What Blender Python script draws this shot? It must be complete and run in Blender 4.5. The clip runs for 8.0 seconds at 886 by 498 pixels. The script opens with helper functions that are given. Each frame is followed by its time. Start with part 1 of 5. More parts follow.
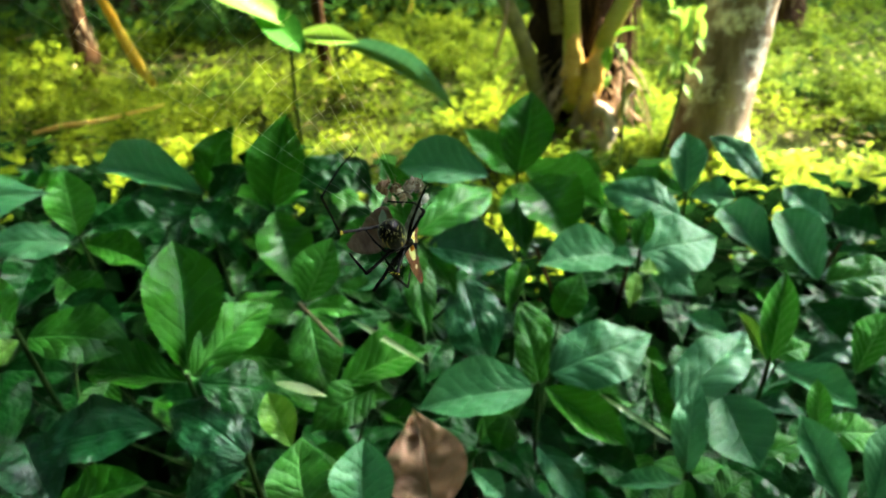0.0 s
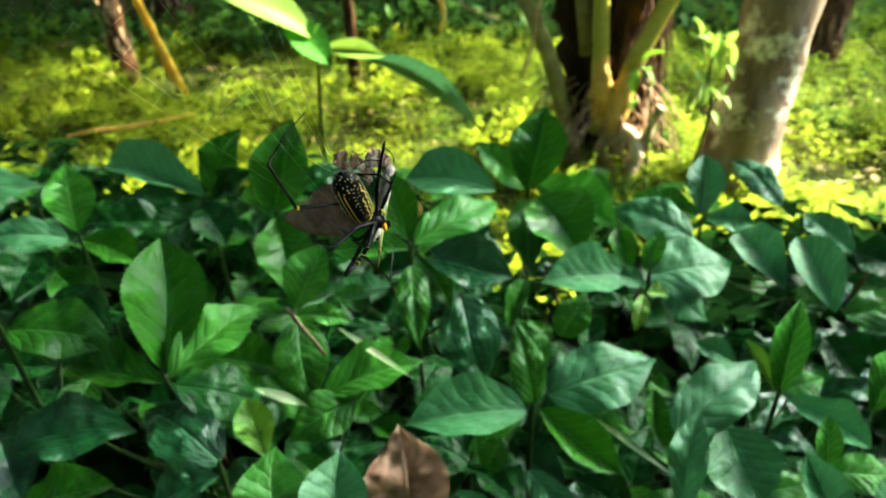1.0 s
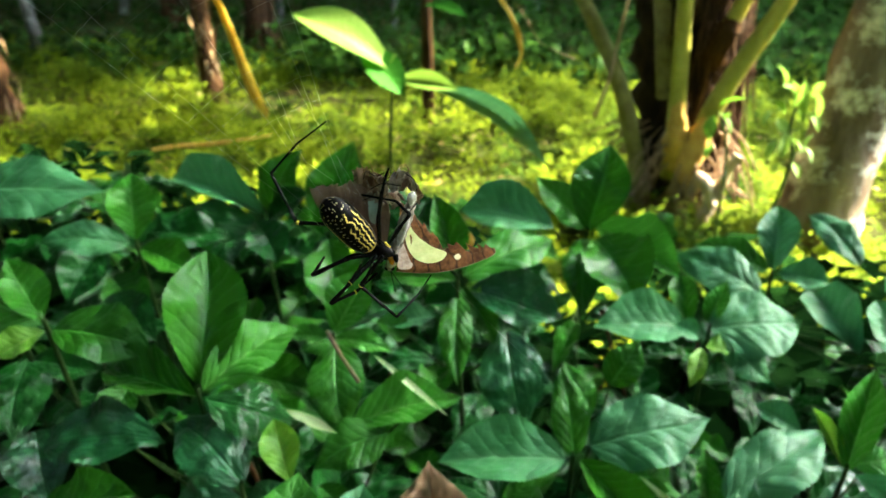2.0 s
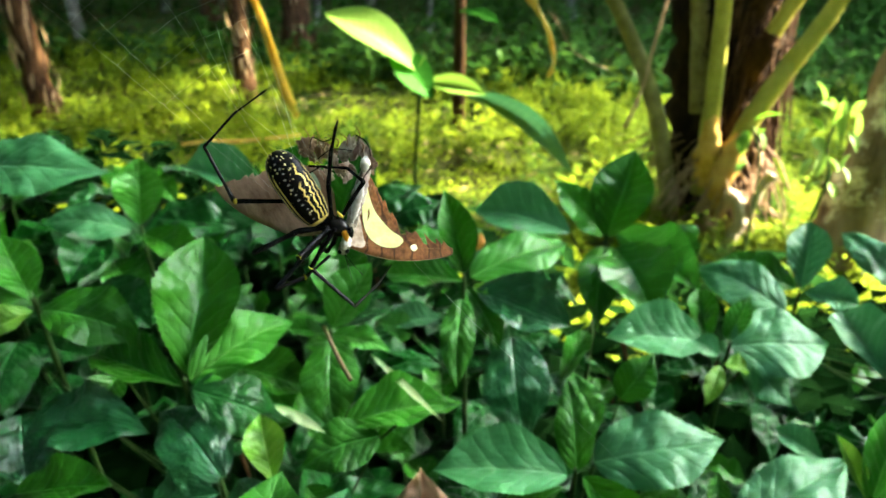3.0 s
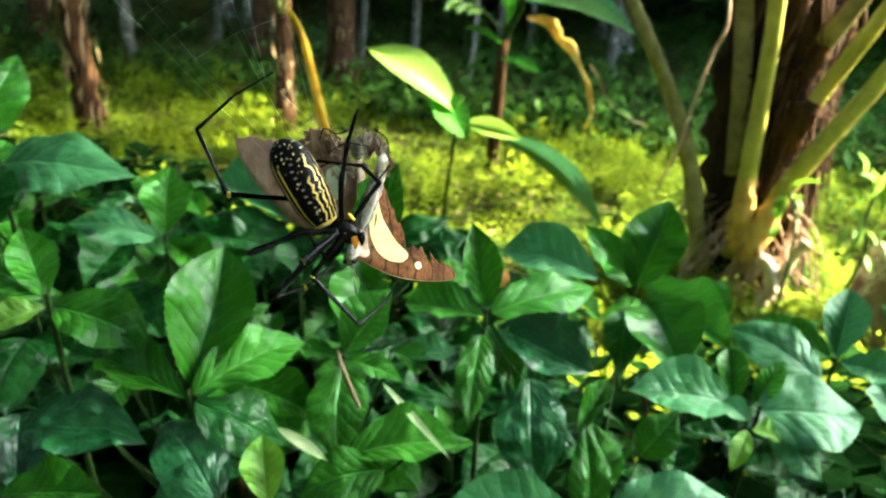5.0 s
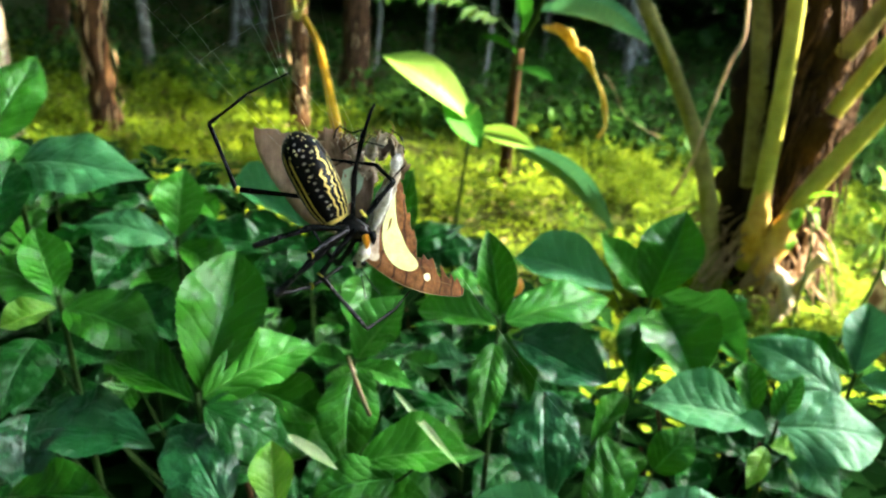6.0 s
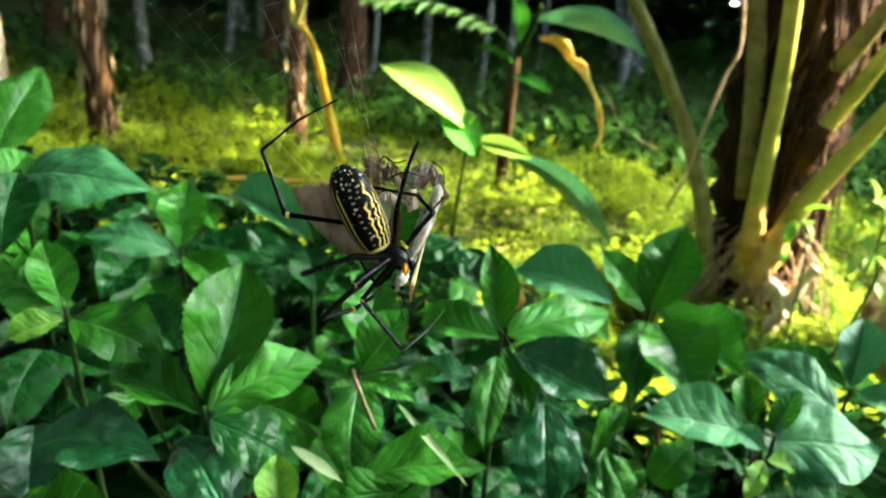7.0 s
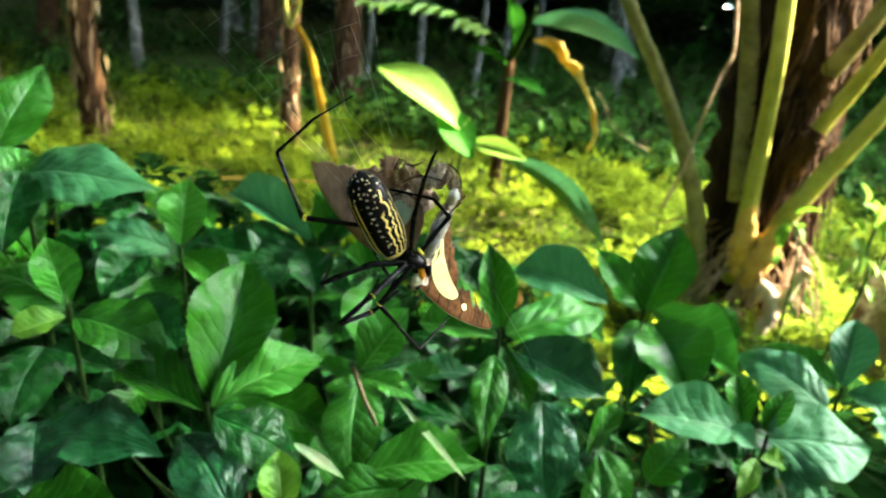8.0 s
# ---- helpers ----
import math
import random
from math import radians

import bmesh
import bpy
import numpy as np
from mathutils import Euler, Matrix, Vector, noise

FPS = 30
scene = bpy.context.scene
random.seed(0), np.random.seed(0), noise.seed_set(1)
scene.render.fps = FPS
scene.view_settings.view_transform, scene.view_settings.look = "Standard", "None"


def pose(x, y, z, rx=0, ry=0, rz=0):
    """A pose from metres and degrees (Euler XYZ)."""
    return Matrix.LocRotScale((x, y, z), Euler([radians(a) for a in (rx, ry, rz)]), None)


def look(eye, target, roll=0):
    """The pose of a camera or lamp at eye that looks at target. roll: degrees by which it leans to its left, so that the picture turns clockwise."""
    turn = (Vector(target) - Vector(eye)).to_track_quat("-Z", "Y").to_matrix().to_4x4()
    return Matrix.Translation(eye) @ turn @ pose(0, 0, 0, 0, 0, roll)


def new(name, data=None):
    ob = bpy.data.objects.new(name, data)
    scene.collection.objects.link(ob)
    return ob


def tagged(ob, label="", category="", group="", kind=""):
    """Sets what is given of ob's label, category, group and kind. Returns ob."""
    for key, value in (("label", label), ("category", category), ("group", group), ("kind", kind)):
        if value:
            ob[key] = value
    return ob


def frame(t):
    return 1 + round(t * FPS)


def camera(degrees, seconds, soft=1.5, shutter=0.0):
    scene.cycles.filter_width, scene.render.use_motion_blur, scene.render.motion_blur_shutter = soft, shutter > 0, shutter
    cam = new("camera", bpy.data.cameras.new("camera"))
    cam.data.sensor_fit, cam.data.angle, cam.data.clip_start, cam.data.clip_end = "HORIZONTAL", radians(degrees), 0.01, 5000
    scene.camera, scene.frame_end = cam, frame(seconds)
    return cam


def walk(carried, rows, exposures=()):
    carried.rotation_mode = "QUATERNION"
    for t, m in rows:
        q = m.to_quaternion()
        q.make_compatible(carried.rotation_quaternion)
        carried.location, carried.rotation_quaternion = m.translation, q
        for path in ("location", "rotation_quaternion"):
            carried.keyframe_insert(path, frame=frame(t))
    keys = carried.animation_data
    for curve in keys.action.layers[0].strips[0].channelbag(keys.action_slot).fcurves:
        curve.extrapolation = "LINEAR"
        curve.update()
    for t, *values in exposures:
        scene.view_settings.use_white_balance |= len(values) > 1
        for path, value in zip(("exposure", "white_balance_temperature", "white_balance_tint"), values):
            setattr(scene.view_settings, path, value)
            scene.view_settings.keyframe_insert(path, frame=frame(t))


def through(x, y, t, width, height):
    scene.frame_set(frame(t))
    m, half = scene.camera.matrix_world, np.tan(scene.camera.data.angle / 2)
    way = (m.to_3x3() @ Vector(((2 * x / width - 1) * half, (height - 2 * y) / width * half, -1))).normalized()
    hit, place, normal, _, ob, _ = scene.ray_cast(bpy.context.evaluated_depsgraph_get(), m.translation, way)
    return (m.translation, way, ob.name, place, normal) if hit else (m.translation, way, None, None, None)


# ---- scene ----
cam = camera(65.3, 8.0, shutter=0.5)
cam.data.dof.use_dof = True
cam.data.dof.focus_distance = 0.235
cam.data.dof.aperture_fstop = 16.0
PATH = [
    (0, (-0.005, 0.04, 1.424), (-0.078, 1.742, 0.377), -3.6),
    (0.5, (0.006, 0.051, 1.415), (-0.086, 1.763, 0.386), -3.2),
    (1, (0.025, 0.056, 1.403), (-0.122, 1.785, 0.408), -2.3),
    (1.5, (0.038, 0.063, 1.394), (-0.193, 1.802, 0.433), -1.5),
    (1.7, (0.037, 0.067, 1.394), (-0.245, 1.815, 0.463), -1.4),
    (3, (0.055, 0.1, 1.369), (-0.356, 1.847, 0.486), 0.7),
    (3.5, (0.054, 0.106, 1.364), (-0.382, 1.857, 0.501), 1.3),
    (4, (0.055, 0.111, 1.355), (-0.399, 1.874, 0.528), 2.9),
    (4.5, (0.053, 0.111, 1.352), (-0.421, 1.885, 0.559), 4.0),
    (6, (0.047, 0.119, 1.345), (-0.483, 1.894, 0.592), 5.1),
    (6.5, (0.041, 0.115, 1.348), (-0.497, 1.892, 0.605), 5.3),
    (7, (0.039, 0.112, 1.353), (-0.479, 1.899, 0.621), 5.7),
    (7.5, (0.041, 0.103, 1.354), (-0.456, 1.9, 0.63), 6.3),
    (8, (0.035, 0.102, 1.354), (-0.464, 1.897, 0.627), 6.2),
]
walk(cam, [(t, look(eye, target, roll)) for t, eye, target, roll in PATH], [(0, 5.98, 7350, 0), (1.7, 6.03, 7350, 0), (3.2, 6.31, 7350, 0), (8, 6.36, 7350, 0)])

# ---- light ----
SUN_DIR = Vector((0.65, 0.27, 0.71)).normalized()
world = bpy.data.worlds.new("world")
scene.world = world
world.use_nodes = True
_nt = world.node_tree
_sky = _nt.nodes.new("ShaderNodeTexSky")
_sky.sky_type = "NISHITA"
_sky.sun_disc = False
_sky.sun_elevation = math.asin(SUN_DIR.z)
_sky.sun_rotation = math.atan2(SUN_DIR.x, SUN_DIR.y)
_nt.links.new(_sky.outputs[0], _nt.nodes["Background"].inputs[0])
_nt.nodes["Background"].inputs[1].default_value = 0.15
sun = new("sun", bpy.data.lights.new("sun", "SUN"))
sun.data.energy = 0.92
sun.data.angle = radians(0.5)
sun.data.color = (1.0, 0.93, 0.78)
sun.matrix_world = look((0, 0, 0), -SUN_DIR)


# ---- materials ----
def mat(name):
    m = bpy.data.materials.new(name)
    m.use_nodes = True
    nt = m.node_tree
    nt.nodes["Principled BSDF"].inputs["Specular IOR Level"].default_value = 0.04
    return m, nt, nt.nodes["Principled BSDF"]


def node(nt, kind, **sets):
    n = nt.nodes.new(kind)
    for k, v in sets.items():
        n.inputs[k.replace("_", " ")].default_value = v
    return n


def math_node(nt, op, a, b=None, clamp=False):
    n = nt.nodes.new("ShaderNodeMath")
    n.operation, n.use_clamp = op, clamp
    for i, v in enumerate((a, b)):
        if v is None:
            continue
        if isinstance(v, (int, float)):
            n.inputs[i].default_value = v
        else:
            nt.links.new(v, n.inputs[i])
    return n.outputs[0]


def ramp(nt, fac, stops):
    n = nt.nodes.new("ShaderNodeValToRGB")
    el = n.color_ramp.elements
    while len(el) < len(stops):
        el.new(0.5)
    for e, (p, c) in zip(el, stops):
        e.position, e.color = p, (*c, 1)
    nt.links.new(fac, n.inputs[0])
    return n.outputs[0]


def mix(nt, fac, a, b, kind="MIX"):
    n = nt.nodes.new("ShaderNodeMix")
    n.data_type, n.blend_type = "RGBA", kind
    for sock, v in ((n.inputs[0], fac), (n.inputs[6], a), (n.inputs[7], b)):
        if isinstance(v, (int, float)):
            sock.default_value = v
        elif isinstance(v, tuple):
            sock.default_value = (*v, 1)
        else:
            nt.links.new(v, sock)
    return n.outputs[2]


def noise_tex(nt, scale, detail=4.0, rough=0.55, coords="Object", stretch=None):
    tc = nt.nodes.new("ShaderNodeTexCoord")
    out = tc.outputs[coords]
    if stretch:
        mp = nt.nodes.new("ShaderNodeMapping")
        mp.inputs["Scale"].default_value = stretch
        nt.links.new(out, mp.inputs[0])
        out = mp.outputs[0]
    n = node(nt, "ShaderNodeTexNoise", Scale=scale, Detail=detail, Roughness=rough)
    nt.links.new(out, n.inputs["Vector"])
    return n.outputs["Fac"]


def bump(nt, bsdf, height, strength, distance):
    b = node(nt, "ShaderNodeBump", Strength=strength, Distance=distance)
    nt.links.new(height, b.inputs["Height"])
    nt.links.new(b.outputs[0], bsdf.inputs["Normal"])


def translucent_mix(nt, bsdf, colour, amount):
    """Leaves let light through: part of the surface is a translucent one."""
    tr = nt.nodes.new("ShaderNodeBsdfTranslucent")
    nt.links.new(colour, tr.inputs[0])
    mx = nt.nodes.new("ShaderNodeMixShader")
    mx.inputs[0].default_value = amount
    nt.links.new(bsdf.outputs[0], mx.inputs[1])
    nt.links.new(tr.outputs[0], mx.inputs[2])
    nt.links.new(mx.outputs[0], nt.nodes["Material Output"].inputs[0])


def vein_leaf(name, low, high, vein, rough, through=0.25, veins=8.0, quilt=0.7, gloss=0.42, ribs=0.45):
    """A broad leaf: side veins run from the midrib towards the edge, the blade bulges between them."""
    m, nt, p = mat(name)
    uv = nt.nodes.new("ShaderNodeUVMap")
    sep = nt.nodes.new("ShaderNodeSeparateXYZ")
    nt.links.new(uv.outputs[0], sep.inputs[0])
    u, s = sep.outputs[0], math_node(nt, "ABSOLUTE", math_node(nt, "SUBTRACT", sep.outputs[1], 0.5))
    drift = math_node(nt, "MULTIPLY", math_node(nt, "SUBTRACT", noise_tex(nt, 2.2, 2.0, 0.5, "UV"), 0.5), 1.6)
    run = math_node(nt, "SUBTRACT", math_node(nt, "MULTIPLY", u, veins), math_node(nt, "MULTIPLY", math_node(nt, "POWER", s, 0.8), 3.0))
    run = math_node(nt, "ADD", run, drift)
    wave = math_node(nt, "ABSOLUTE", math_node(nt, "SINE", math_node(nt, "MULTIPLY", run, math.pi)))
    bulge = math_node(nt, "POWER", wave, 0.55)
    side = math_node(nt, "SUBTRACT", 1.0, math_node(nt, "MULTIPLY", wave, 5.0), clamp=True)
    rib = math_node(nt, "SUBTRACT", 1.0, math_node(nt, "MULTIPLY", s, 24.0), clamp=True)
    line = math_node(nt, "MAXIMUM", math_node(nt, "MULTIPLY", side, 0.6), rib)
    pucker = noise_tex(nt, 8.5, 2.0, 0.45, "UV")
    info = nt.nodes.new("ShaderNodeObjectInfo")
    grain = noise_tex(nt, 26.0, 5.0, 0.6, "UV")
    patch = noise_tex(nt, 5.0, 3.0, 0.5, "Object")
    f = math_node(nt, "ADD", math_node(nt, "MULTIPLY", patch, 0.7), math_node(nt, "MULTIPLY", info.outputs["Random"], 0.5))
    f = math_node(nt, "SUBTRACT", f, 0.12, clamp=True)
    col = mix(nt, f, low, high)
    col = mix(nt, math_node(nt, "MULTIPLY", grain, 0.25), col, (0.01, 0.03, 0.008))
    spot = ramp(nt, noise_tex(nt, 9.0, 6.0, 0.7, "UV"), [(0.0, (0, 0, 0)), (0.70, (0, 0, 0)), (0.75, (1, 1, 1))])
    col = mix(nt, math_node(nt, "MULTIPLY", spot, 0.35), col, (0.16, 0.14, 0.05))
    col = mix(nt, math_node(nt, "MULTIPLY", line, 0.6), col, vein)
    nt.links.new(col, p.inputs["Base Color"])
    rg = math_node(nt, "ADD", rough - 0.06, math_node(nt, "MULTIPLY", patch, 0.12))
    nt.links.new(rg, p.inputs["Roughness"])
    p.inputs["Specular IOR Level"].default_value = gloss
    h = math_node(nt, "ADD", math_node(nt, "MULTIPLY", bulge, ribs), math_node(nt, "MULTIPLY", grain, 0.05))
    h = math_node(nt, "ADD", h, math_node(nt, "MULTIPLY", pucker, 1.5 * quilt))
    h = math_node(nt, "SUBTRACT", h, math_node(nt, "MULTIPLY", rib, 0.8))
    bump(nt, p, h, 0.9, 0.0019)
    translucent_mix(nt, p, mix(nt, 0.5, col, high), through)
    return m


def plain_leaf(name, low, high, rough=0.5, through=0.4, single=0.75, broad=0.5, gloss=0.04, clump=0.9, base_tone=0.15):
    """Small leaves in the mass: colour varies from leaf to leaf."""
    m, nt, p = mat(name)
    geo = nt.nodes.new("ShaderNodeNewGeometry")
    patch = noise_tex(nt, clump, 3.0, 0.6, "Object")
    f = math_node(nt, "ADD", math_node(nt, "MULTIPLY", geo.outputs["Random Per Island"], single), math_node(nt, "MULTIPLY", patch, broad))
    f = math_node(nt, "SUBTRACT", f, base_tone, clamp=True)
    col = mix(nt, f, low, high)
    nt.links.new(col, p.inputs["Base Color"])
    p.inputs["Roughness"].default_value = rough
    p.inputs["Specular IOR Level"].default_value = gloss
    translucent_mix(nt, p, col, through)
    return m


def bark(name, low, high, lichen=None, scale=14.0, rough=0.9):
    m, nt, p = mat(name)
    a = noise_tex(nt, scale, 8.0, 0.65, "Object", (1.0, 1.0, 0.28))
    b = noise_tex(nt, scale * 0.22, 4.0, 0.6, "Object")
    col = mix(nt, ramp(nt, a, [(0.32, (0, 0, 0)), (0.68, (1, 1, 1))]), low, high)
    col = mix(nt, math_node(nt, "MULTIPLY", b, 0.5), col, tuple(v * 0.5 for v in low))
    if lichen:
        spots = ramp(nt, noise_tex(nt, scale * 0.55, 6.0, 0.7, "Object"), [(0.51, (0, 0, 0)), (0.63, (1, 1, 1))])
        col = mix(nt, spots, col, lichen)
    nt.links.new(col, p.inputs["Base Color"])
    p.inputs["Roughness"].default_value = rough
    bump(nt, p, a, 1.0, 0.035)
    return m


def grainy(name, low, high, scale=40.0, rough=0.6, depth=0.002, through=0.0, metal=0.0):
    m, nt, p = mat(name)
    a = noise_tex(nt, scale, 6.0, 0.65, "Object")
    col = mix(nt, ramp(nt, a, [(0.3, (0, 0, 0)), (0.7, (1, 1, 1))]), low, high)
    nt.links.new(col, p.inputs["Base Color"])
    p.inputs["Roughness"].default_value = rough
    p.inputs["Metallic"].default_value = metal
    bump(nt, p, a, 0.6, depth)
    if through:
        translucent_mix(nt, p, col, through)
    return m


LEAF = {
    "m": vein_leaf("leaf_green", (0.009, 0.078, 0.003), (0.029, 0.168, 0.007), (0.06, 0.26, 0.04), 0.34, 0.16, gloss=0.24, ribs=0.5),
    "l": vein_leaf("leaf_light_green", (0.022, 0.160, 0.011), (0.058, 0.270, 0.024), (0.15, 0.42, 0.09), 0.36, 0.2, gloss=0.24, ribs=0.65),
    "y": vein_leaf("leaf_yellow_green", (0.080, 0.240, 0.015), (0.170, 0.370, 0.030), (0.25, 0.42, 0.08), 0.45, 0.3),
    "o": vein_leaf("leaf_orange", (0.45, 0.15, 0.02), (0.65, 0.30, 0.04), (0.5, 0.25, 0.08), 0.5, 0.35),
    # dark leaves; the low whorls use this tone for shade as well
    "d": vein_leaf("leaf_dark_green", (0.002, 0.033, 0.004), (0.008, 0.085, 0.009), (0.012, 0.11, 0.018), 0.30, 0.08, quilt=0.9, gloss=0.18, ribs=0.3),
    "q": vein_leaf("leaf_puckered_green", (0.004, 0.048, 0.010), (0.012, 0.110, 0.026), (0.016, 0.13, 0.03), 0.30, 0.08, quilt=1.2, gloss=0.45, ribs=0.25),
    # bluish, lighter base colour holds part of the sky's sheen
    "b": vein_leaf("leaf_sky_sheen", (0.022, 0.140, 0.038), (0.054, 0.255, 0.076), (0.11, 0.33, 0.12), 0.48, 0.16, quilt=0.8, gloss=0.5, ribs=0.5),
}
STEM_GREEN = grainy("stem_green", (0.008, 0.022, 0.005), (0.026, 0.052, 0.012), 60.0, 0.6)
TWIG = grainy("twig_brown", (0.12, 0.08, 0.045), (0.30, 0.21, 0.12), 90.0, 0.85)
STRAW = grainy("dry_straw", (0.28, 0.38, 0.17), (0.50, 0.58, 0.32), 160.0, 0.6, through=0.3)
DEAD_LEAF = vein_leaf("dead_leaf", (0.25, 0.13, 0.065), (0.42, 0.25, 0.14), (0.30, 0.10, 0.04), 0.65, 0.2, veins=5.0)
# broad patch noise puts sunlit and shaded clumps into the weed colour
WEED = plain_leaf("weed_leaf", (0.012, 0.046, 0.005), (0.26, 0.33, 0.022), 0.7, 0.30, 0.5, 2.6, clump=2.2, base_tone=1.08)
WEED_DRY = plain_leaf("dry_litter", (0.20, 0.13, 0.05), (0.45, 0.33, 0.16), 0.8, 0.2)
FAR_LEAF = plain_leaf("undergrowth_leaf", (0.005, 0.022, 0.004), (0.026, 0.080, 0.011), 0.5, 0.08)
CROWN_LEAF = plain_leaf("crown_leaf", (0.02, 0.06, 0.010), (0.05, 0.13, 0.02), 0.5, 0.12)
# lighter copy of undergrowth_leaf; light on the bushes is put in its colour
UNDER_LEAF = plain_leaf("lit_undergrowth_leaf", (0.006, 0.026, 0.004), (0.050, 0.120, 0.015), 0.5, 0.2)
# near-black instead of leaf green: the hedge's deep shade is in this colour
HEDGE_INNER_SHADE = plain_leaf("inner_hedge_shade_leaf", (0.002, 0.009, 0.002), (0.008, 0.030, 0.006), 0.6, 0.05, gloss=0.0)
BARK_BROWN = bark("bark_brown", (0.005, 0.0035, 0.0025), (0.115, 0.058, 0.026), scale=20.0)
BARK_PALE = bark("bark_pale", (0.06, 0.042, 0.028), (0.34, 0.26, 0.19), (0.72, 0.69, 0.61), 9.0)
BARK_GREY = bark("bark_grey", (0.05, 0.045, 0.036), (0.16, 0.145, 0.12), (0.24, 0.24, 0.20), 12.0)
PALM_BARK = bark("palm_bark", (0.006, 0.004, 0.003), (0.045, 0.026, 0.015), None, 18.0)
PETIOLE = grainy("palm_petiole", (0.20, 0.20, 0.035), (0.42, 0.38, 0.09), 9.0, 0.5, 0.004)
PETIOLE_DULL = grainy("palm_petiole_dull", (0.09, 0.08, 0.03), (0.24, 0.21, 0.09), 14.0, 0.7, 0.004)
HUSK = grainy("palm_husk", (0.016, 0.009, 0.006), (0.085, 0.047, 0.028), 30.0, 0.9, 0.006)
FIBRE = grainy("palm_fibre", (0.15, 0.09, 0.055), (0.42, 0.29, 0.20), 22.0, 0.9, 0.01)
SHEATH = grainy("dry_sheath", (0.36, 0.19, 0.045), (0.64, 0.41, 0.13), 16.0, 0.8, 0.008)
ROOT = grainy("cream_root", (0.34, 0.26, 0.17), (0.58, 0.47, 0.34), 20.0, 0.85, 0.008)
DEAD_FROND = grainy("dead_frond", (0.32, 0.19, 0.03), (0.70, 0.54, 0.18), 16.0, 0.6, 0.004, 0.3)
YELLOW_FROND = grainy("yellow_frond", (0.40, 0.23, 0.02), (0.66, 0.45, 0.06), 12.0, 0.6, 0.004, 0.3)


# ---- building helpers ----
def part(name, bm, material, parent=None, label="", smooth=True):
    me = bpy.data.meshes.new(name)
    bmesh.ops.recalc_face_normals(bm, faces=bm.faces)
    bm.to_mesh(me)
    bm.free()
    for p in me.polygons:
        p.use_smooth = smooth
    me.materials.append(material)
    ob = new(name, me)
    if parent:
        ob.parent = parent
    if label:
        tagged(ob, label)
    return ob


def base(name, at, label, category, group="", kind=""):
    ob = new(name)
    ob.empty_display_size = 0.05
    ob.location = at
    return tagged(ob, label, category, group, kind)


def smooth_path(points, steps):
    """A Catmull-Rom line through points (any number of columns)."""
    p = np.array(points, float)
    p = np.vstack([2 * p[0] - p[1], p, 2 * p[-1] - p[-2]])
    out = []
    for i in range(1, len(p) - 2):
        for k in range(steps):
            t = k / steps
            a, b, c, d = p[i - 1 : i + 3]
            out.append(0.5 * (2 * b + (c - a) * t + (2 * a - 5 * b + 4 * c - d) * t**2 + (3 * b - a - 3 * c + d) * t**3))
    out.append(p[-2])
    return np.array(out)


def tube(bm, points, segs=10, steps=4, rough=0.0, flat=1.0):
    """A tapered tube through rows of x, y, z, radius."""
    rows = smooth_path(points, steps) if steps > 1 else np.array(points, float)
    rings = []
    last = None
    for i, row in enumerate(rows):
        c = Vector(row[:3])
        way = Vector(rows[min(i + 1, len(rows) - 1)][:3]) - Vector(rows[max(i - 1, 0)][:3])
        way.normalize()
        if last is None:
            a = way.cross(Vector((0.3, 1, 0.2))).normalized()
        else:
            a = (last - way * last.dot(way)).normalized()
        last = a
        b = way.cross(a)
        ring = []
        for k in range(segs):
            g = 2 * math.pi * k / segs
            r = max(row[3], 1e-5)
            if rough:
                r *= 1 + rough * noise.noise(Vector((math.cos(g) * 1.7, math.sin(g) * 1.7, i * 0.6 + row[0] * 9)))
            ring.append(bm.verts.new(c + a * math.cos(g) * r + b * math.sin(g) * r * flat))
        rings.append(ring)
    for r0, r1 in zip(rings, rings[1:]):
        for k in range(segs):
            bm.faces.new((r0[k], r0[(k + 1) % segs], r1[(k + 1) % segs], r1[k]))
    bm.faces.new(rings[0][::-1])
    bm.faces.new(rings[-1])
    return bm


def scatter(name, spots, material, label, category, parent=None):
    """Many small leaves in one mesh: spots are rows of x, y, z, yaw, pitch, length, width."""
    verts, faces = [], []
    for x, y, z, yaw, pitch, ln, wd in spots:
        ca, sa, ce, se = math.cos(yaw), math.sin(yaw), math.cos(pitch), math.sin(pitch)
        a = np.array((sa * ce, ca * ce, se))
        s = np.array((ca, -sa, 0.0))
        n = np.cross(s, a)
        o = np.array((x, y, z))
        k = len(verts)
        verts += [o, o + a * ln * 0.45 + s * wd * 0.5 + n * wd * 0.12, o + a * ln - n * ln * 0.10, o + a * ln * 0.45 - s * wd * 0.5 + n * wd * 0.12, o + a * ln * 0.5]
        faces += [(k, k + 1, k + 4), (k + 1, k + 2, k + 4), (k + 2, k + 3, k + 4), (k + 3, k, k + 4)]
    me = bpy.data.meshes.new(name)
    me.from_pydata([tuple(v) for v in verts], [], faces)
    me.materials.append(material)
    ob = new(name, me)
    if parent:
        ob.parent = parent
        ob["kind"] = "stuff"
    else:
        tagged(ob, label, category, "", "stuff")
    return ob


# ---- ground ----
m, nt, p = mat("forest_floor")
a, b = noise_tex(nt, 1.3, 6.0, 0.65), noise_tex(nt, 18.0, 6.0, 0.7)
c = mix(nt, ramp(nt, a, [(0.42, (0, 0, 0)), (0.62, (1, 1, 1))]), (0.020, 0.034, 0.007), (0.034, 0.024, 0.012))
c = mix(nt, ramp(nt, b, [(0.35, (0, 0, 0)), (0.75, (1, 1, 1))]), c, (0.060, 0.066, 0.014))
nt.links.new(c, p.inputs["Base Color"])
p.inputs["Roughness"].default_value = 0.95
bump(nt, p, b, 0.8, 0.03)
GROUND = m


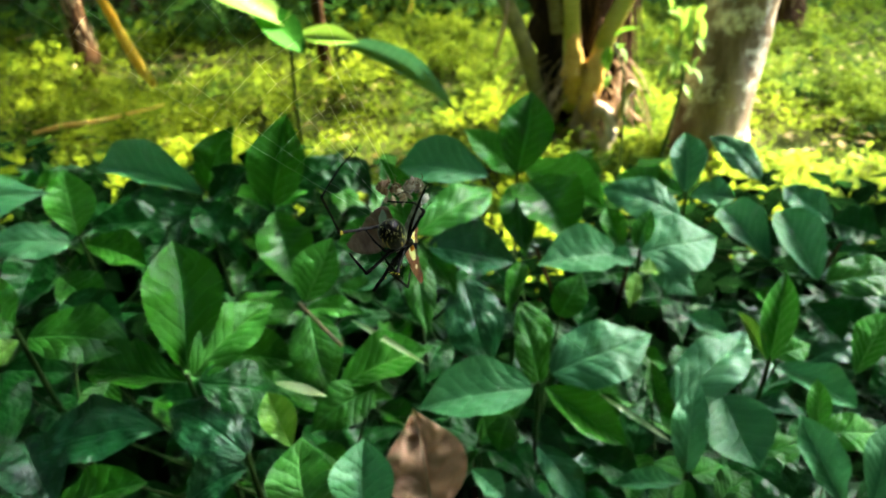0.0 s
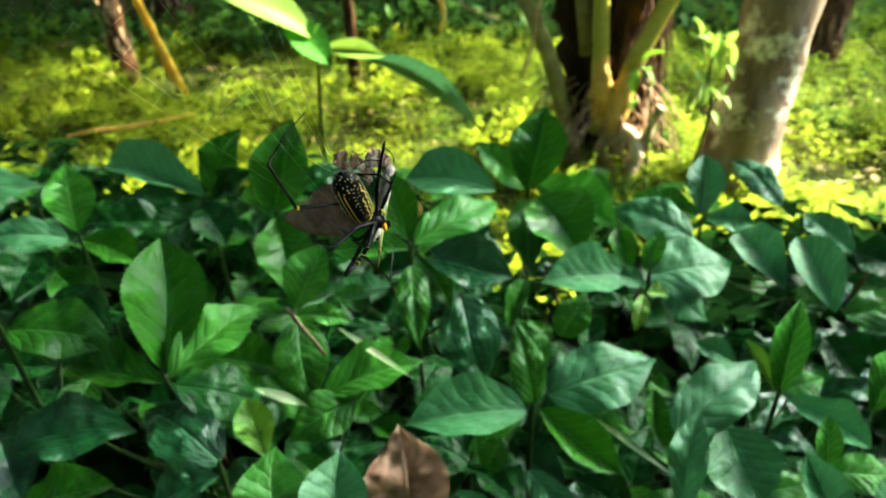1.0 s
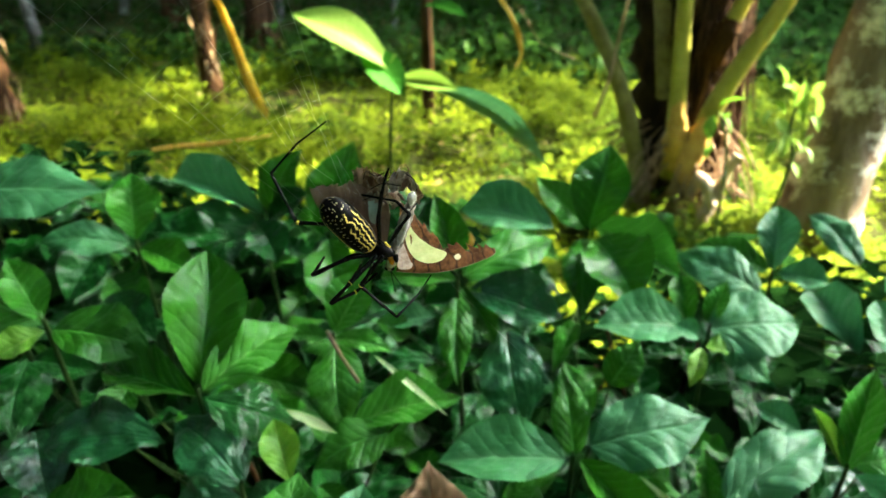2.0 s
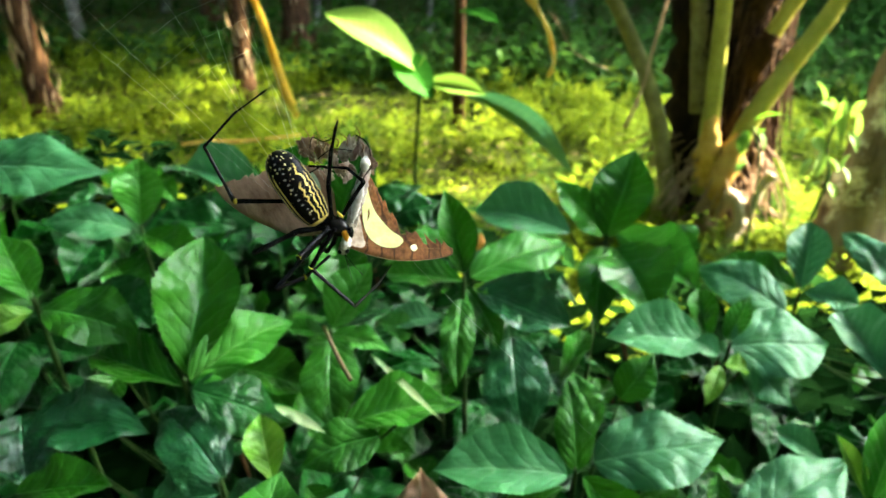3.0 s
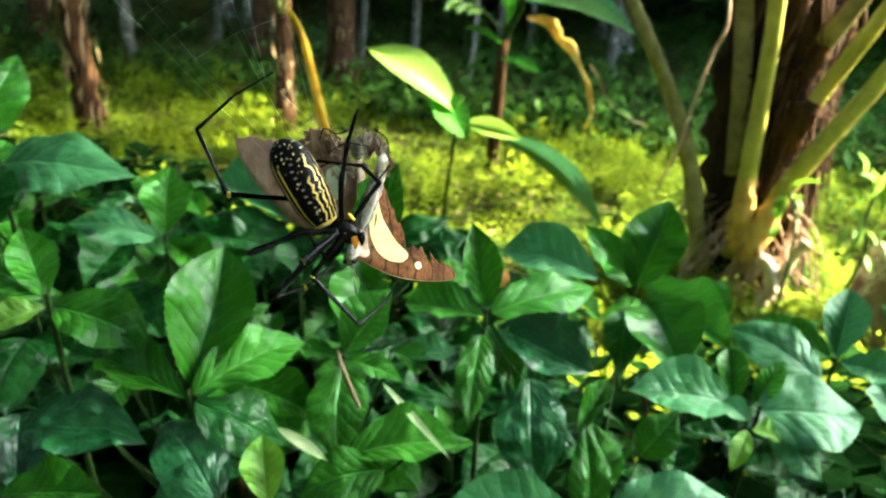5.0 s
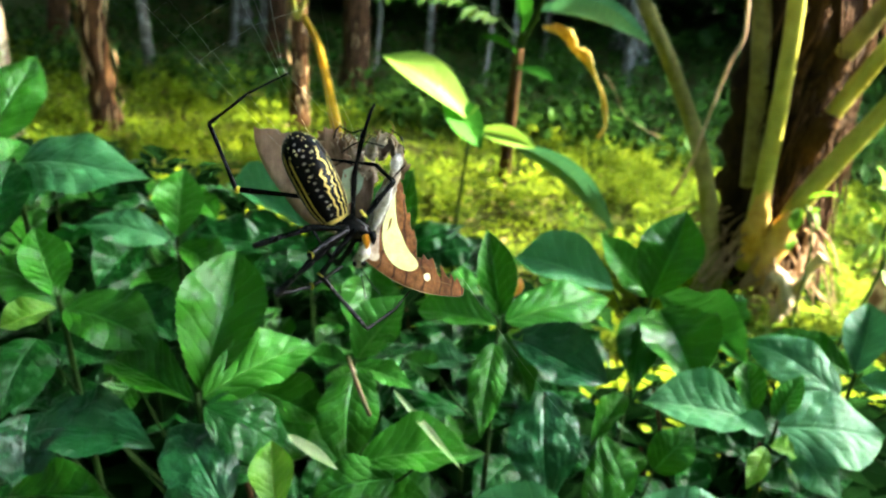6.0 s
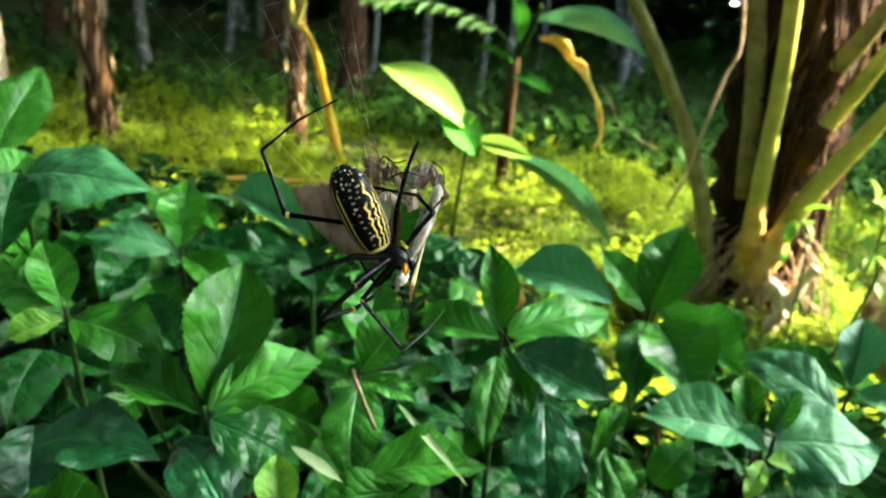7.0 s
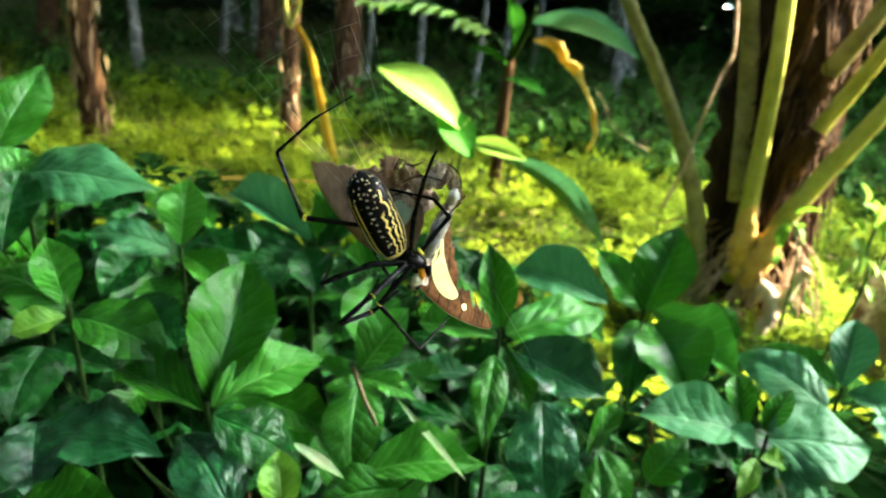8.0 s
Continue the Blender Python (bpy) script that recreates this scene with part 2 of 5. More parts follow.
def rise(x, y):
    return 0.035 * noise.noise(Vector((x * 0.5, y * 0.5, 3.0))) + 0.02 * noise.noise(Vector((x * 1.9, y * 1.9, 7.0)))


bm = bmesh.new()
N = 90
grid = {}
for i in range(N + 1):
    for j in range(N + 1):
        u, v = i / N * 2 - 1, j / N * 2 - 1
        x, y = 10 * u + 190 * u**5, 6 + 10 * v + 190 * v**5
        grid[i, j] = bm.verts.new((x, y, rise(x, y) - 0.02))
for i in range(N):
    for j in range(N):
        bm.faces.new((grid[i, j], grid[i + 1, j], grid[i + 1, j + 1], grid[i, j + 1]))
tagged(part("ground", bm, GROUND), "mossy forest floor with leaf litter and low weeds", "ground", "", "structure")

rng = random.Random(5)
spots, litter = [], []
while len(spots) < 95000:
    y = 1.75 + 5.6 * rng.random() ** 1.4
    x = rng.uniform(-1.15, 0.75) * (y + 0.6) - 0.2
    d = noise.noise(Vector((x * 1.1, y * 1.1, 0.0))) + 0.6 * noise.noise(Vector((x * 3.1, y * 3.1, 5.0)))
    if d < rng.uniform(-0.6, 0.4):
        continue
    ln = rng.uniform(0.018, 0.040)
    spots.append((x, y, rise(x, y) + rng.random() * max(0.015, 0.04 + 0.10 * d), rng.uniform(0, 6.28), rng.uniform(-0.5, 1.1), ln, ln * rng.uniform(0.3, 0.6)))
tufts = 0
while tufts < 2300:
    # domed leafy tufts with dark gaps between them
    y = 1.85 + 5.0 * rng.random() ** 1.25
    x = rng.uniform(-1.1, 0.75) * (y + 0.6)
    if noise.noise(Vector((x * 0.9, y * 0.9, 9.0))) < rng.uniform(-0.5, 0.2):
        continue
    tufts += 1
    wide, tall = rng.uniform(0.05, 0.15), rng.uniform(0.07, 0.24)
    for _ in range(64):
        g, up, ln = rng.uniform(0, 6.28), math.acos(rng.random()), rng.uniform(0.022, 0.060)
        out = wide * math.sin(up) * rng.uniform(0.75, 1.1)
        spots.append((x + out * math.sin(g), y + out * math.cos(g), rise(x, y) + tall * math.cos(up) * rng.uniform(0.7, 1.05), g + rng.uniform(-0.7, 0.7), rng.uniform(-0.3, 0.8), ln, ln * rng.uniform(0.35, 0.55)))
scatter("weeds", spots, WEED, "low yellow-green weeds and moss, patches of sun and shade in their colour", "weeds")
for _ in range(5200):
    y = 1.6 + 8 * rng.random() ** 1.4
    x = rng.uniform(-1.1, 0.9) * (y + 0.6)
    if rng.random() > (0.9 if x > 1.3 else 0.5):
        continue
    ln = rng.uniform(0.03, 0.10)
    litter.append((x, y, rise(x, y) + 0.02, rng.uniform(0, 6.28), rng.uniform(-0.1, 0.3), ln, ln * rng.uniform(0.25, 0.5)))
scatter("leaf_litter", litter, WEED_DRY, "dry brown leaf litter strewn on the ground", "leaf litter")


# ---- trees ----
def clump(x, y, z, r, count, size, flat=0.6):
    out = []
    for _ in range(count):
        v = Vector((rng.gauss(0, 1), rng.gauss(0, 1), rng.gauss(0, 1))).normalized() * r * rng.random() ** 0.4
        ln = size * rng.uniform(0.6, 1.3)
        out.append((x + v.x, y + v.y, z + v.z * flat, rng.uniform(0, 6.28), rng.uniform(-0.9, 0.5), ln, ln * rng.uniform(0.35, 0.5)))
    return out


def tree(x, y, radius, lean, height, material, label, leaves=220, crown_r=1.1, flare=1.5, rough=0.25, bend=0.0):
    t = base("tree", (x, y, 0), label, "tree", "trees of the grove")
    bm = bmesh.new()
    pts = []
    for k in range(9):
        z = height * (k / 8) ** 1.3
        swell = 1 + (flare - 1) * math.exp(-z / 0.18)
        pts.append((lean * z + bend * math.sin(z * 2.1), 0.03 * math.sin(z + x), z - (0.06 if k == 0 else 0), radius * swell * (1 - 0.35 * z / height)))
    tube(bm, pts, 18, 8, rough)
    part("trunk", bm, material, t)
    if leaves:
        bm = bmesh.new()
        out = []
        for k in range(5):
            g = k * 2.4 + x
            e = Vector((lean * height + crown_r * 0.8 * math.cos(g), crown_r * 0.8 * math.sin(g), height + rng.uniform(0.0, 0.7)))
            tube(bm, [(lean * height * 0.8, 0, height * 0.8, radius * 0.5), (e.x * 0.6, e.y * 0.6, height * 0.97, radius * 0.3), (*e, radius * 0.1)], 8, 3)
            out += clump(e.x, e.y, e.z, crown_r * 0.75, leaves // 5, 0.24)
        part("limbs", bm, material, t)
        scatter("crown", out, CROWN_LEAF, "", "", t)
    return t


tree(-3.73, 4.06, 0.076, -0.03, 4.6, BARK_BROWN, "slim brown tree trunk with shaggy peeling bark", rough=0.5)
tree(-5.40, 6.50, 0.06, -0.08, 5.0, BARK_GREY, "thin grey tree trunk in the dim grove", 160)
tree(-2.69, 4.99, 0.064, -0.01, 4.8, BARK_BROWN, "slim reddish-brown tree trunk rising from weeds", 200, bend=0.02)
tree(-3.10, 6.91, 0.14, -0.01, 5.2, BARK_BROWN, "shaggy brown tree trunk deeper in the grove", 240)
tree(-0.65, 13.9, 0.17, -0.10, 6.0, BARK_GREY, "pale far tree trunk in the dim grove", 240)
tree(-3.86, 3.36, 0.075, 0.02, 4.5, BARK_PALE, "pale sunlit slim tree trunk", 160)
tree(-6.32, 10.6, 0.20, -0.05, 5.6, BARK_GREY, "grey tree trunk far back in the grove", 240)
tree(-4.27, 12.6, 0.08, 0.0, 5.2, BARK_BROWN, "thin far tree trunk in the dim grove", 160)
tree(1.083, 2.965, 0.150, 0.10, 6.2, BARK_PALE, "whitish lichen-blotched tree trunk lit from the side", 60, 0.8, 1.25, 0.12)
tree(2.31, 5.14, 0.095, 0.13, 6.6, BARK_BROWN, "dark slim tree trunk behind the pale one", 50)
tree(-2.2, 10.5, 0.10, 0.02, 5.2, BARK_GREY, "grey far tree trunk in the dim grove", 160)
tree(-5.1, 8.6, 0.12, 0.03, 5.0, BARK_BROWN, "brown far tree trunk in the dim grove", 200)
tree(0.9, 9.2, 0.12, -0.02, 5.0, BARK_BROWN, "brown far tree trunk in the dim grove", 200)
tree(3.6, 8.0, 0.14, 0.03, 5.0, BARK_BROWN, "brown far tree trunk in the dim grove", 200)
tree(-7.4, 7.3, 0.12, 0.03, 5.0, BARK_BROWN, "brown far tree trunk in the dim grove", 200)
tree(-1.2, 16.5, 0.16, 0.0, 6.0, BARK_GREY, "grey far tree trunk in the dim grove", 200)
tree(-8.2, 12.5, 0.16, 0.0, 6.0, BARK_GREY, "grey far tree trunk in the dim grove", 200)

for x, y, r, lean in ((-6.37, 9.5, 0.05, 0.04), (-3.74, 11.0, 0.06, -0.03), (-2.13, 8.5, 0.032, 0.02), (-0.55, 10.0, 0.07, -0.04), (-2.07, 12.0, 0.05, 0.01), (-3.8, 9.0, 0.035, 0.03)):
    tree(x, y, r, lean, 4.8, BARK_GREY, "thin pale stem of a young tree in the dim grove", 60, bend=0.03)

# strips of bark that peel off the nearer trunks
for x, y, r, lean in ((-3.73, 4.06, 0.11, -0.03), (-2.69, 4.99, 0.075, -0.01), (-3.10, 6.91, 0.14, -0.01), (2.31, 5.14, 0.095, 0.13)):
    peel = []
    for _ in range(110):
        z, g, ln = rng.uniform(0.1, 1.9), rng.uniform(0, 6.28), rng.uniform(0.08, 0.26)
        d = r * (1.02 - 0.05 * z)
        peel.append((x + lean * z + d * math.sin(g), y + d * math.cos(g), z, g + rng.uniform(-0.5, 0.5), rng.choice((-1, 1)) * rng.uniform(1.25, 1.5), ln, rng.uniform(0.012, 0.035)))
    scatter("bark_strips", peel, TWIG, "pale peeling strips of bark on a trunk", "bark")

# grove's leaf roof, added out of view: thin where the sun comes in, closed elsewhere
roof = []
for _ in range(2600):
    x, y = rng.uniform(-13, 16), rng.uniform(-9.0, 26)
    if math.hypot(x - 5.2, y - 7.9) < 1.3:
        continue
    thin = 1.2 < x < 10.5 and 3.0 < y < 8.0
    gap = noise.noise(Vector((x * 0.6, y * 0.6, 2.0)))
    if 0.3 < x < 6.2 and 6.6 < y < 8.5 and noise.noise(Vector((x * 0.8, y * 0.8, 8.0))) > -0.12:
        continue
    if (thin and gap > -0.16) or (4.2 < x < 14.0 and -0.6 < y < 6.0) or (1.3 < x < 6.4 and 3.8 < y < 7.6) or (4.2 < x < 7.3 and 5.0 < y < 6.9):
        continue
    roof += clump(x, y, rng.uniform(5.2, 6.8), 0.8, 28, 0.62, 0.4)
for _ in range(260):
    # loose added sprays across the opening throw the dapples on the ground
    x, y = rng.uniform(0.8, 9.0), rng.uniform(4.0, 8.0)
    if noise.noise(Vector((x * 0.9, y * 1.3, 6.0))) < 0.08 + 0.05 * (6 - y):
        continue
    if math.hypot(x - 4.2, y - 4.6) < 0.7 or math.hypot(x - 5.8, y - 5.2) < 1.25:
        continue
    roof += clump(x, y, rng.uniform(5.4, 6.2), 0.36, 26, 0.26, 0.5)
for x, y, r in ((4.45, 6.05, 0.38), (5.0, 7.1, 0.45), (2.6, 6.0, 0.36)):
    # denser unseen sprays, placed so their shade lies on the weeds
    roof += clump(x, y, 5.8, r, 90, 0.24, 0.4)
for _ in range(1600):
    x, y = rng.uniform(-9, 15), rng.uniform(7.8, 29)
    if math.hypot(x - 5.2, y - 7.9) < 1.6 or (0.3 < x < 6.2 and y < 8.5 and noise.noise(Vector((x * 0.8, y * 0.8, 8.0))) > -0.12):
        continue
    roof += clump(x, y, rng.uniform(5.4, 6.6), 0.8, 30, 0.62, 0.4)
for _ in range(1100):
    x, y = rng.uniform(-26, 27), rng.uniform(-24, 30)
    if -11 < x < 14 and -7 < y < 24:
        continue
    roof += clump(x, y, rng.uniform(5.5, 7.5), 1.5, 18, 1.2, 0.4)
scatter("leaf_roof", roof, CROWN_LEAF, "high unseen leaf roof added to shade the grove, with sunlit gaps", "foliage")

# tree added out of view beside the hedge; its crown keeps it in shade
shade = base("tree", (5.6, 2.0, 0), "unseen broad tree added beside the hedge, its dense crown shades it", "tree", "trees of the grove")
bm = bmesh.new()
tube(bm, [(0, 0, -0.05, 0.22), (0, 0, 0.5, 0.15), (-0.1, 0, 3.2, 0.13), (-0.7, -0.1, 4.4, 0.09), (-1.6, -0.3, 5.0, 0.04)], 16, 6, 0.2)
part("trunk", bm, BARK_BROWN, shade)
out = []
for k in range(120):
    out += clump(rng.uniform(-3.3, -0.2), rng.uniform(-0.85, 0.90), rng.uniform(4.7, 5.3), 0.34, 60, 0.24, 0.6)
scatter("crown", out, CROWN_LEAF, "", "", shade)

# thicket added behind and beside the path, out of view, to block light
thick = []
for _ in range(170):
    if rng.random() < 0.6:
        x, y = rng.uniform(-5.5, 5.5), rng.uniform(-4.2, -1.9)
    else:
        x, y = rng.choice((-1, 1)) * rng.uniform(4.3, 6.0), rng.uniform(-3.0, 1.2)
    thick += clump(x, y, rng.uniform(0.3, 4.6), 0.75, 42, 0.34, 0.9)

for _ in range(46):
    thick += clump(rng.uniform(-3.2, -1.9), rng.uniform(-1.6, 1.0), rng.uniform(0.2, 3.6), 0.5, 42, 0.22, 0.9)
scatter("thicket", thick, FAR_LEAF, "dense dark unseen thicket, added to block light across the path", "thicket")

# far undergrowth and the dim wall of the grove
far = []
for _ in range(800):
    y = 5.7 + 13.0 * rng.random() ** 1.3
    x = rng.uniform(-1.1, 0.7) * (y + 1)
    if x < -2.5 and y > 6.6 and rng.random() < 0.7:
        continue
    r = rng.uniform(0.22, 0.45) + 0.025 * (y - 6)
    far += clump(x, y, r * 0.35, r, 60, 0.15, 0.7)
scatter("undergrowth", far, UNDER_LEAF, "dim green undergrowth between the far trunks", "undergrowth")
wall = []
for _ in range(46000):
    g = rng.uniform(0, 2 * math.pi)
    r = rng.uniform(18.0, 24.0)
    ln = rng.uniform(0.7, 1.5)
    wall.append((r * math.sin(g), 2 + r * math.cos(g), 10.0 * rng.random() ** 1.8, rng.uniform(0, 6.28), rng.uniform(-0.8, 0.8), ln, ln * 0.55))
tagged(scatter("backdrop", wall, FAR_LEAF, "dark distant foliage that closes the grove", "backdrop"), kind="structure")

# ---- palm ----
palm = base("palm", (0.60, 3.35, 0), "stout young palm with dark fibrous trunk and yellow-green leaf stalks", "palm")
bm = bmesh.new()
tube(bm, [(0.0, 0.02, -0.05, 0.22), (-0.02, 0.02, 0.2, 0.20), (-0.04, 0.02, 0.6, 0.215), (-0.07, 0.02, 1.0, 0.23), (-0.10, 0.02, 1.5, 0.22), (-0.14, 0, 4.9, 0.14)], 22, 8, 0.35)
part("trunk", bm, PALM_BARK, palm)


def stalk(name, pts, material, parent, segs=10, flat=0.7, label=""):
    bm = bmesh.new()
    tube(bm, pts, segs, 6, 0.5 if name in ("leaf_sheath", "root", "torn_stalk", "dead_leaf") else 0.08, flat)
    return part(name, bm, material, parent, label)


stalk("leaf_stalk", [(-0.196, -0.200, 0.108, 0.041), (-0.330, -0.230, 0.589, 0.037), (-0.474, -0.250, 0.903, 0.033), (-0.740, -0.300, 1.330, 0.030), (-1.062, -0.350, 1.769, 0.022)], PETIOLE_DULL, palm, label="dull olive arching leaf stalk")
stalk("leaf_stalk", [(-0.096, -0.190, 0.250, 0.044), (-0.114, -0.250, 0.560, 0.038), (-0.144, -0.270, 1.017, 0.033), (-0.181, -0.300, 1.360, 0.031), (-0.267, -0.350, 1.863, 0.022)], PETIOLE, palm)
stalk("leaf_stalk", [(-0.043, -0.210, 0.229, 0.048), (0.017, -0.290, 0.572, 0.041), (0.107, -0.330, 0.815, 0.037), (0.204, -0.350, 1.022, 0.033), (0.362, -0.400, 1.426, 0.026)], PETIOLE, palm)
stalk("leaf_stalk", [(-0.035, 0.050, 0.599, 0.034), (0.029, -0.220, 0.880, 0.033), (0.084, -0.250, 1.023, 0.031), (0.154, -0.290, 1.208, 0.030), (0.266, -0.350, 1.522, 0.024)], PETIOLE, palm)
stalk("leaf_stalk", [(-0.070, 0.050, 0.816, 0.044), (0.037, -0.200, 1.158, 0.038), (0.126, -0.250, 1.368, 0.033), (0.207, -0.250, 1.593, 0.026)], PETIOLE_DULL, palm, label="dull olive leaf stalk")
stalk("leaf_stalk", [(-0.159, -0.150, 0.598, 0.037), (-0.232, -0.170, 1.081, 0.037), (-0.312, -0.200, 1.447, 0.033)], PETIOLE_DULL, palm, label="dark stalk against the trunk")
stalk("leaf_sheath", [(-0.015, -0.100, 0.709, 0.06), (0.010, -0.210, 0.819, 0.058), (0.032, -0.250, 0.890, 0.048), (0.054, -0.250, 0.946, 0.036)], BARK_BROWN, palm, 10, 0.8, "dark fibrous sheath round a stalk")
stalk("leaf_sheath", [(-0.039, -0.070, 0.901, 0.07), (-0.009, -0.160, 1.020, 0.062), (0.016, -0.190, 1.096, 0.05), (0.041, -0.200, 1.158, 0.04)], BARK_BROWN, palm, 10, 0.8, "dark fibrous sheath round a stalk")
stalk("leaf_sheath", [(-0.090, -0.210, 0.300, 0.040), (-0.095, -0.235, 0.400, 0.052), (-0.104, -0.262, 0.498, 0.046), (-0.114, -0.262, 0.640, 0.020)], SHEATH, palm, 10, 0.8, "orange-tan dry leaf sheath")
stalk("leaf_sheath", [(-0.030, -0.240, 0.219, 0.034), (-0.034, -0.265, 0.317, 0.052), (-0.020, -0.285, 0.422, 0.050), (0.012, -0.296, 0.580, 0.022)], SHEATH, palm, 10, 0.8, "tan dry leaf sheath")
stalk("leaf_sheath", [(-0.016, -0.270, 0.185, 0.014), (0.001, -0.290, 0.255, 0.024), (0.010, -0.295, 0.318, 0.016)], ROOT, palm, 10, 0.8, "cream torn sheath")
stalk("root", [(0.003, -0.300, 0.302, 0.03), (0.039, -0.340, 0.275, 0.03), (0.059, -0.360, 0.212, 0.028), (0.063, -0.370, 0.150, 0.016)], ROOT, palm, 10, 0.8, "cream sunlit root")
stalk("root", [(-0.007, -0.250, 0.066, 0.025), (-0.045, -0.250, 0.111, 0.03), (-0.079, -0.250, 0.198, 0.032), (-0.045, -0.250, 0.271, 0.03)], FIBRE, palm, 10, 0.8, "brownish root")
stalk("torn_stalk", [(0.026, -0.320, -0.002, 0.02), (0.045, -0.330, 0.116, 0.026), (0.089, -0.350, 0.260, 0.021), (0.118, -0.370, 0.379, 0.017), (0.143, -0.370, 0.421, 0.028)], ROOT, palm, 10, 0.8, "pale broken stalk stub")
stalk("root", [(0.047, -0.340, 0.014, 0.02), (0.044, -0.350, 0.112, 0.024), (0.060, -0.350, 0.169, 0.015)], ROOT, palm, 10, 0.8, "cream sunlit root")
bm = bmesh.new()
tangle = random.Random(8)
for _ in range(150):
    g = tangle.uniform(-1.9, 0.75)
    z0, drop = tangle.uniform(0.20, 0.50), tangle.uniform(0.06, 0.30)
    out, sway, w = tangle.uniform(0.03, 0.13), tangle.uniform(-0.14, 0.14), tangle.uniform(0.002, 0.006)
    rad = 0.23 + 0.03 * tangle.random()
    x0, y0 = rad * math.sin(g) - 0.02, -rad * math.cos(g)
    x1, y1 = (rad + out) * math.sin(g) - 0.02 + sway, -(rad + out) * math.cos(g)
    tube(bm, [(x0, y0, z0, w), ((x0 + x1) / 2, (y0 + y1) / 2, z0 - 0.02 - drop * 0.2, w * 0.9), (x1, y1, max(z0 - drop, 0.0), w * 0.5)], 5, 4)
part("fibre_tangle", bm, FIBRE, palm, "pale torn fibres round the foot of the palm")
bm = bmesh.new()
for _ in range(170):
    g, z0, ln, w = tangle.uniform(-0.25, 2.2), tangle.uniform(0.35, 1.7), tangle.uniform(0.12, 0.45), tangle.uniform(0.003, 0.009)
    rad, sway = 0.215 + 0.02 * tangle.random(), tangle.uniform(-0.07, 0.07)
    x0, y0 = rad * math.sin(g) - 0.06 * z0, -rad * math.cos(g)
    tube(bm, [(x0, y0, z0, w * 0.5), (x0 * 1.04 + sway * 0.5, y0 * 1.04, z0 - ln * 0.5, w), (x0 * 1.08 + sway, y0 * 1.08, z0 - ln, w * 0.3)], 4, 3)
part("trunk_husk", bm, HUSK, palm, "dark brown hairy husk hanging on the trunk")
fr = []
for k in range(15):
    g = k * 2.39996
    rad = 0.3 + 1.75 * (k / 15) ** 0.5
    cx, cy = 0.60 + 1.35 * math.cos(g) * rad * 0.62 - 0.6, 3.35 + math.sin(g) * rad * 0.62 - 3.35
    fr += clump(cx - 0.6, cy, rng.uniform(4.8, 5.6), 0.55, 14, 0.5, 0.5)
scatter("fronds", fr, CROWN_LEAF, "", "", palm)

stick = base("dead_stick", (0.185, 2.950, 0.724), "thin pale dead stick leaning beside the palm", "stick")
stalk("stem", [(-0.045, 0.000, -0.148, 0.006), (0, 0, 0, 0.006), (0.014, 0.000, 0.103, 0.006), (0.052, 0.000, 0.374, 0.007), (0.081, 0.000, 0.503, 0.007), (0.017, 0.000, 0.820, 0.006)], FIBRE, stick, 8, 1.0)


# ---- saplings ----
def leaf_mesh(name, material, shape=0, fold=0.25, arch=0.10, curl=0.0, wave=0.0, teeth=0.0, nu=22, nv=4, slim=1.0, side=0.0, pucker=0.0):
    """A blade along +y from 0 to 1, one unit wide across x at its broadest (before scaling), its face to +z."""
    bm = bmesh.new()
    uvl = bm.loops.layers.uv.new("UVMap")
    peak, tip = ((0.47, 1.20), (0.54, 1.1), (0.42, 1.45), (0.57, 1.0))[shape]
    rows, info = [], {}
    for i in range(nu + 1):
        u = i / nu
        v = u ** (math.log(0.5) / math.log(peak))
        if u <= peak:
            w = 0.5 * max(math.sin(math.pi * v), 0.0) ** 0.68 + (0.012 if u < 0.1 else 0.0)
        else:
            w = 0.5 * (1 - ((u - peak) / (1 - peak)) ** 1.95) ** (1.02 * tip)
        w *= 1 + teeth * (0.5 if i % 2 else -0.5) * 0.045
        row = []
        for j in range(-nv, nv + 1):
            s = j / nv
            x = s * w * slim + side * 4 * u * (1 - u) * (0.5 + u)
            z = abs(s) ** 1.3 * w * fold + arch * 4 * u * (1 - u) - curl * abs(s) ** 2.2 * w + wave * 0.04 * math.sin(u * 15 + (2 if s > 0 else 0)) * abs(s) * w * 2
            y = u + 0.02 * math.sin(math.pi * u) * abs(s)
            z += pucker * 0.05 * noise.noise(Vector((x * 7, u * 9, shape * 3.1 + fold))) * min(1, 4 * u * (1 - u))
            q = bm.verts.new((x, y, z))
            info[q] = (u, 0.5 + 0.5 * s)
            row.append(q)
        rows.append(row)
    for r0, r1 in zip(rows, rows[1:]):
        for a in range(2 * nv):
            try:
                f = bm.faces.new((r0[a], r0[a + 1], r1[a + 1], r1[a]))
            except ValueError:
                continue
            f.smooth = True
            for lp in f.loops:
                lp[uvl].uv = info[lp.vert]
    me = bpy.data.meshes.new(name)
    bm.to_mesh(me)
    bm.free()
    me.materials.append(material)
    return me


def blade_pose(b, az, el, length, width, roll, lift=None):
    """The matrix that lays a unit blade from b, by compass angle, rise, length, width and roll about its midrib."""
    a = Vector((math.sin(radians(az)) * math.cos(radians(el)), math.cos(radians(az)) * math.cos(radians(el)), math.sin(radians(el))))
    s = a.cross(Vector((0, 0, 1))).normalized()
    n = s.cross(a)
    q = Matrix.Rotation(radians(roll), 3, a)
    s, n = q @ s, q @ n
    m = Matrix((s * width, a * length, n * (lift or length))).transposed().to_4x4()
    m.translation = b
    return m


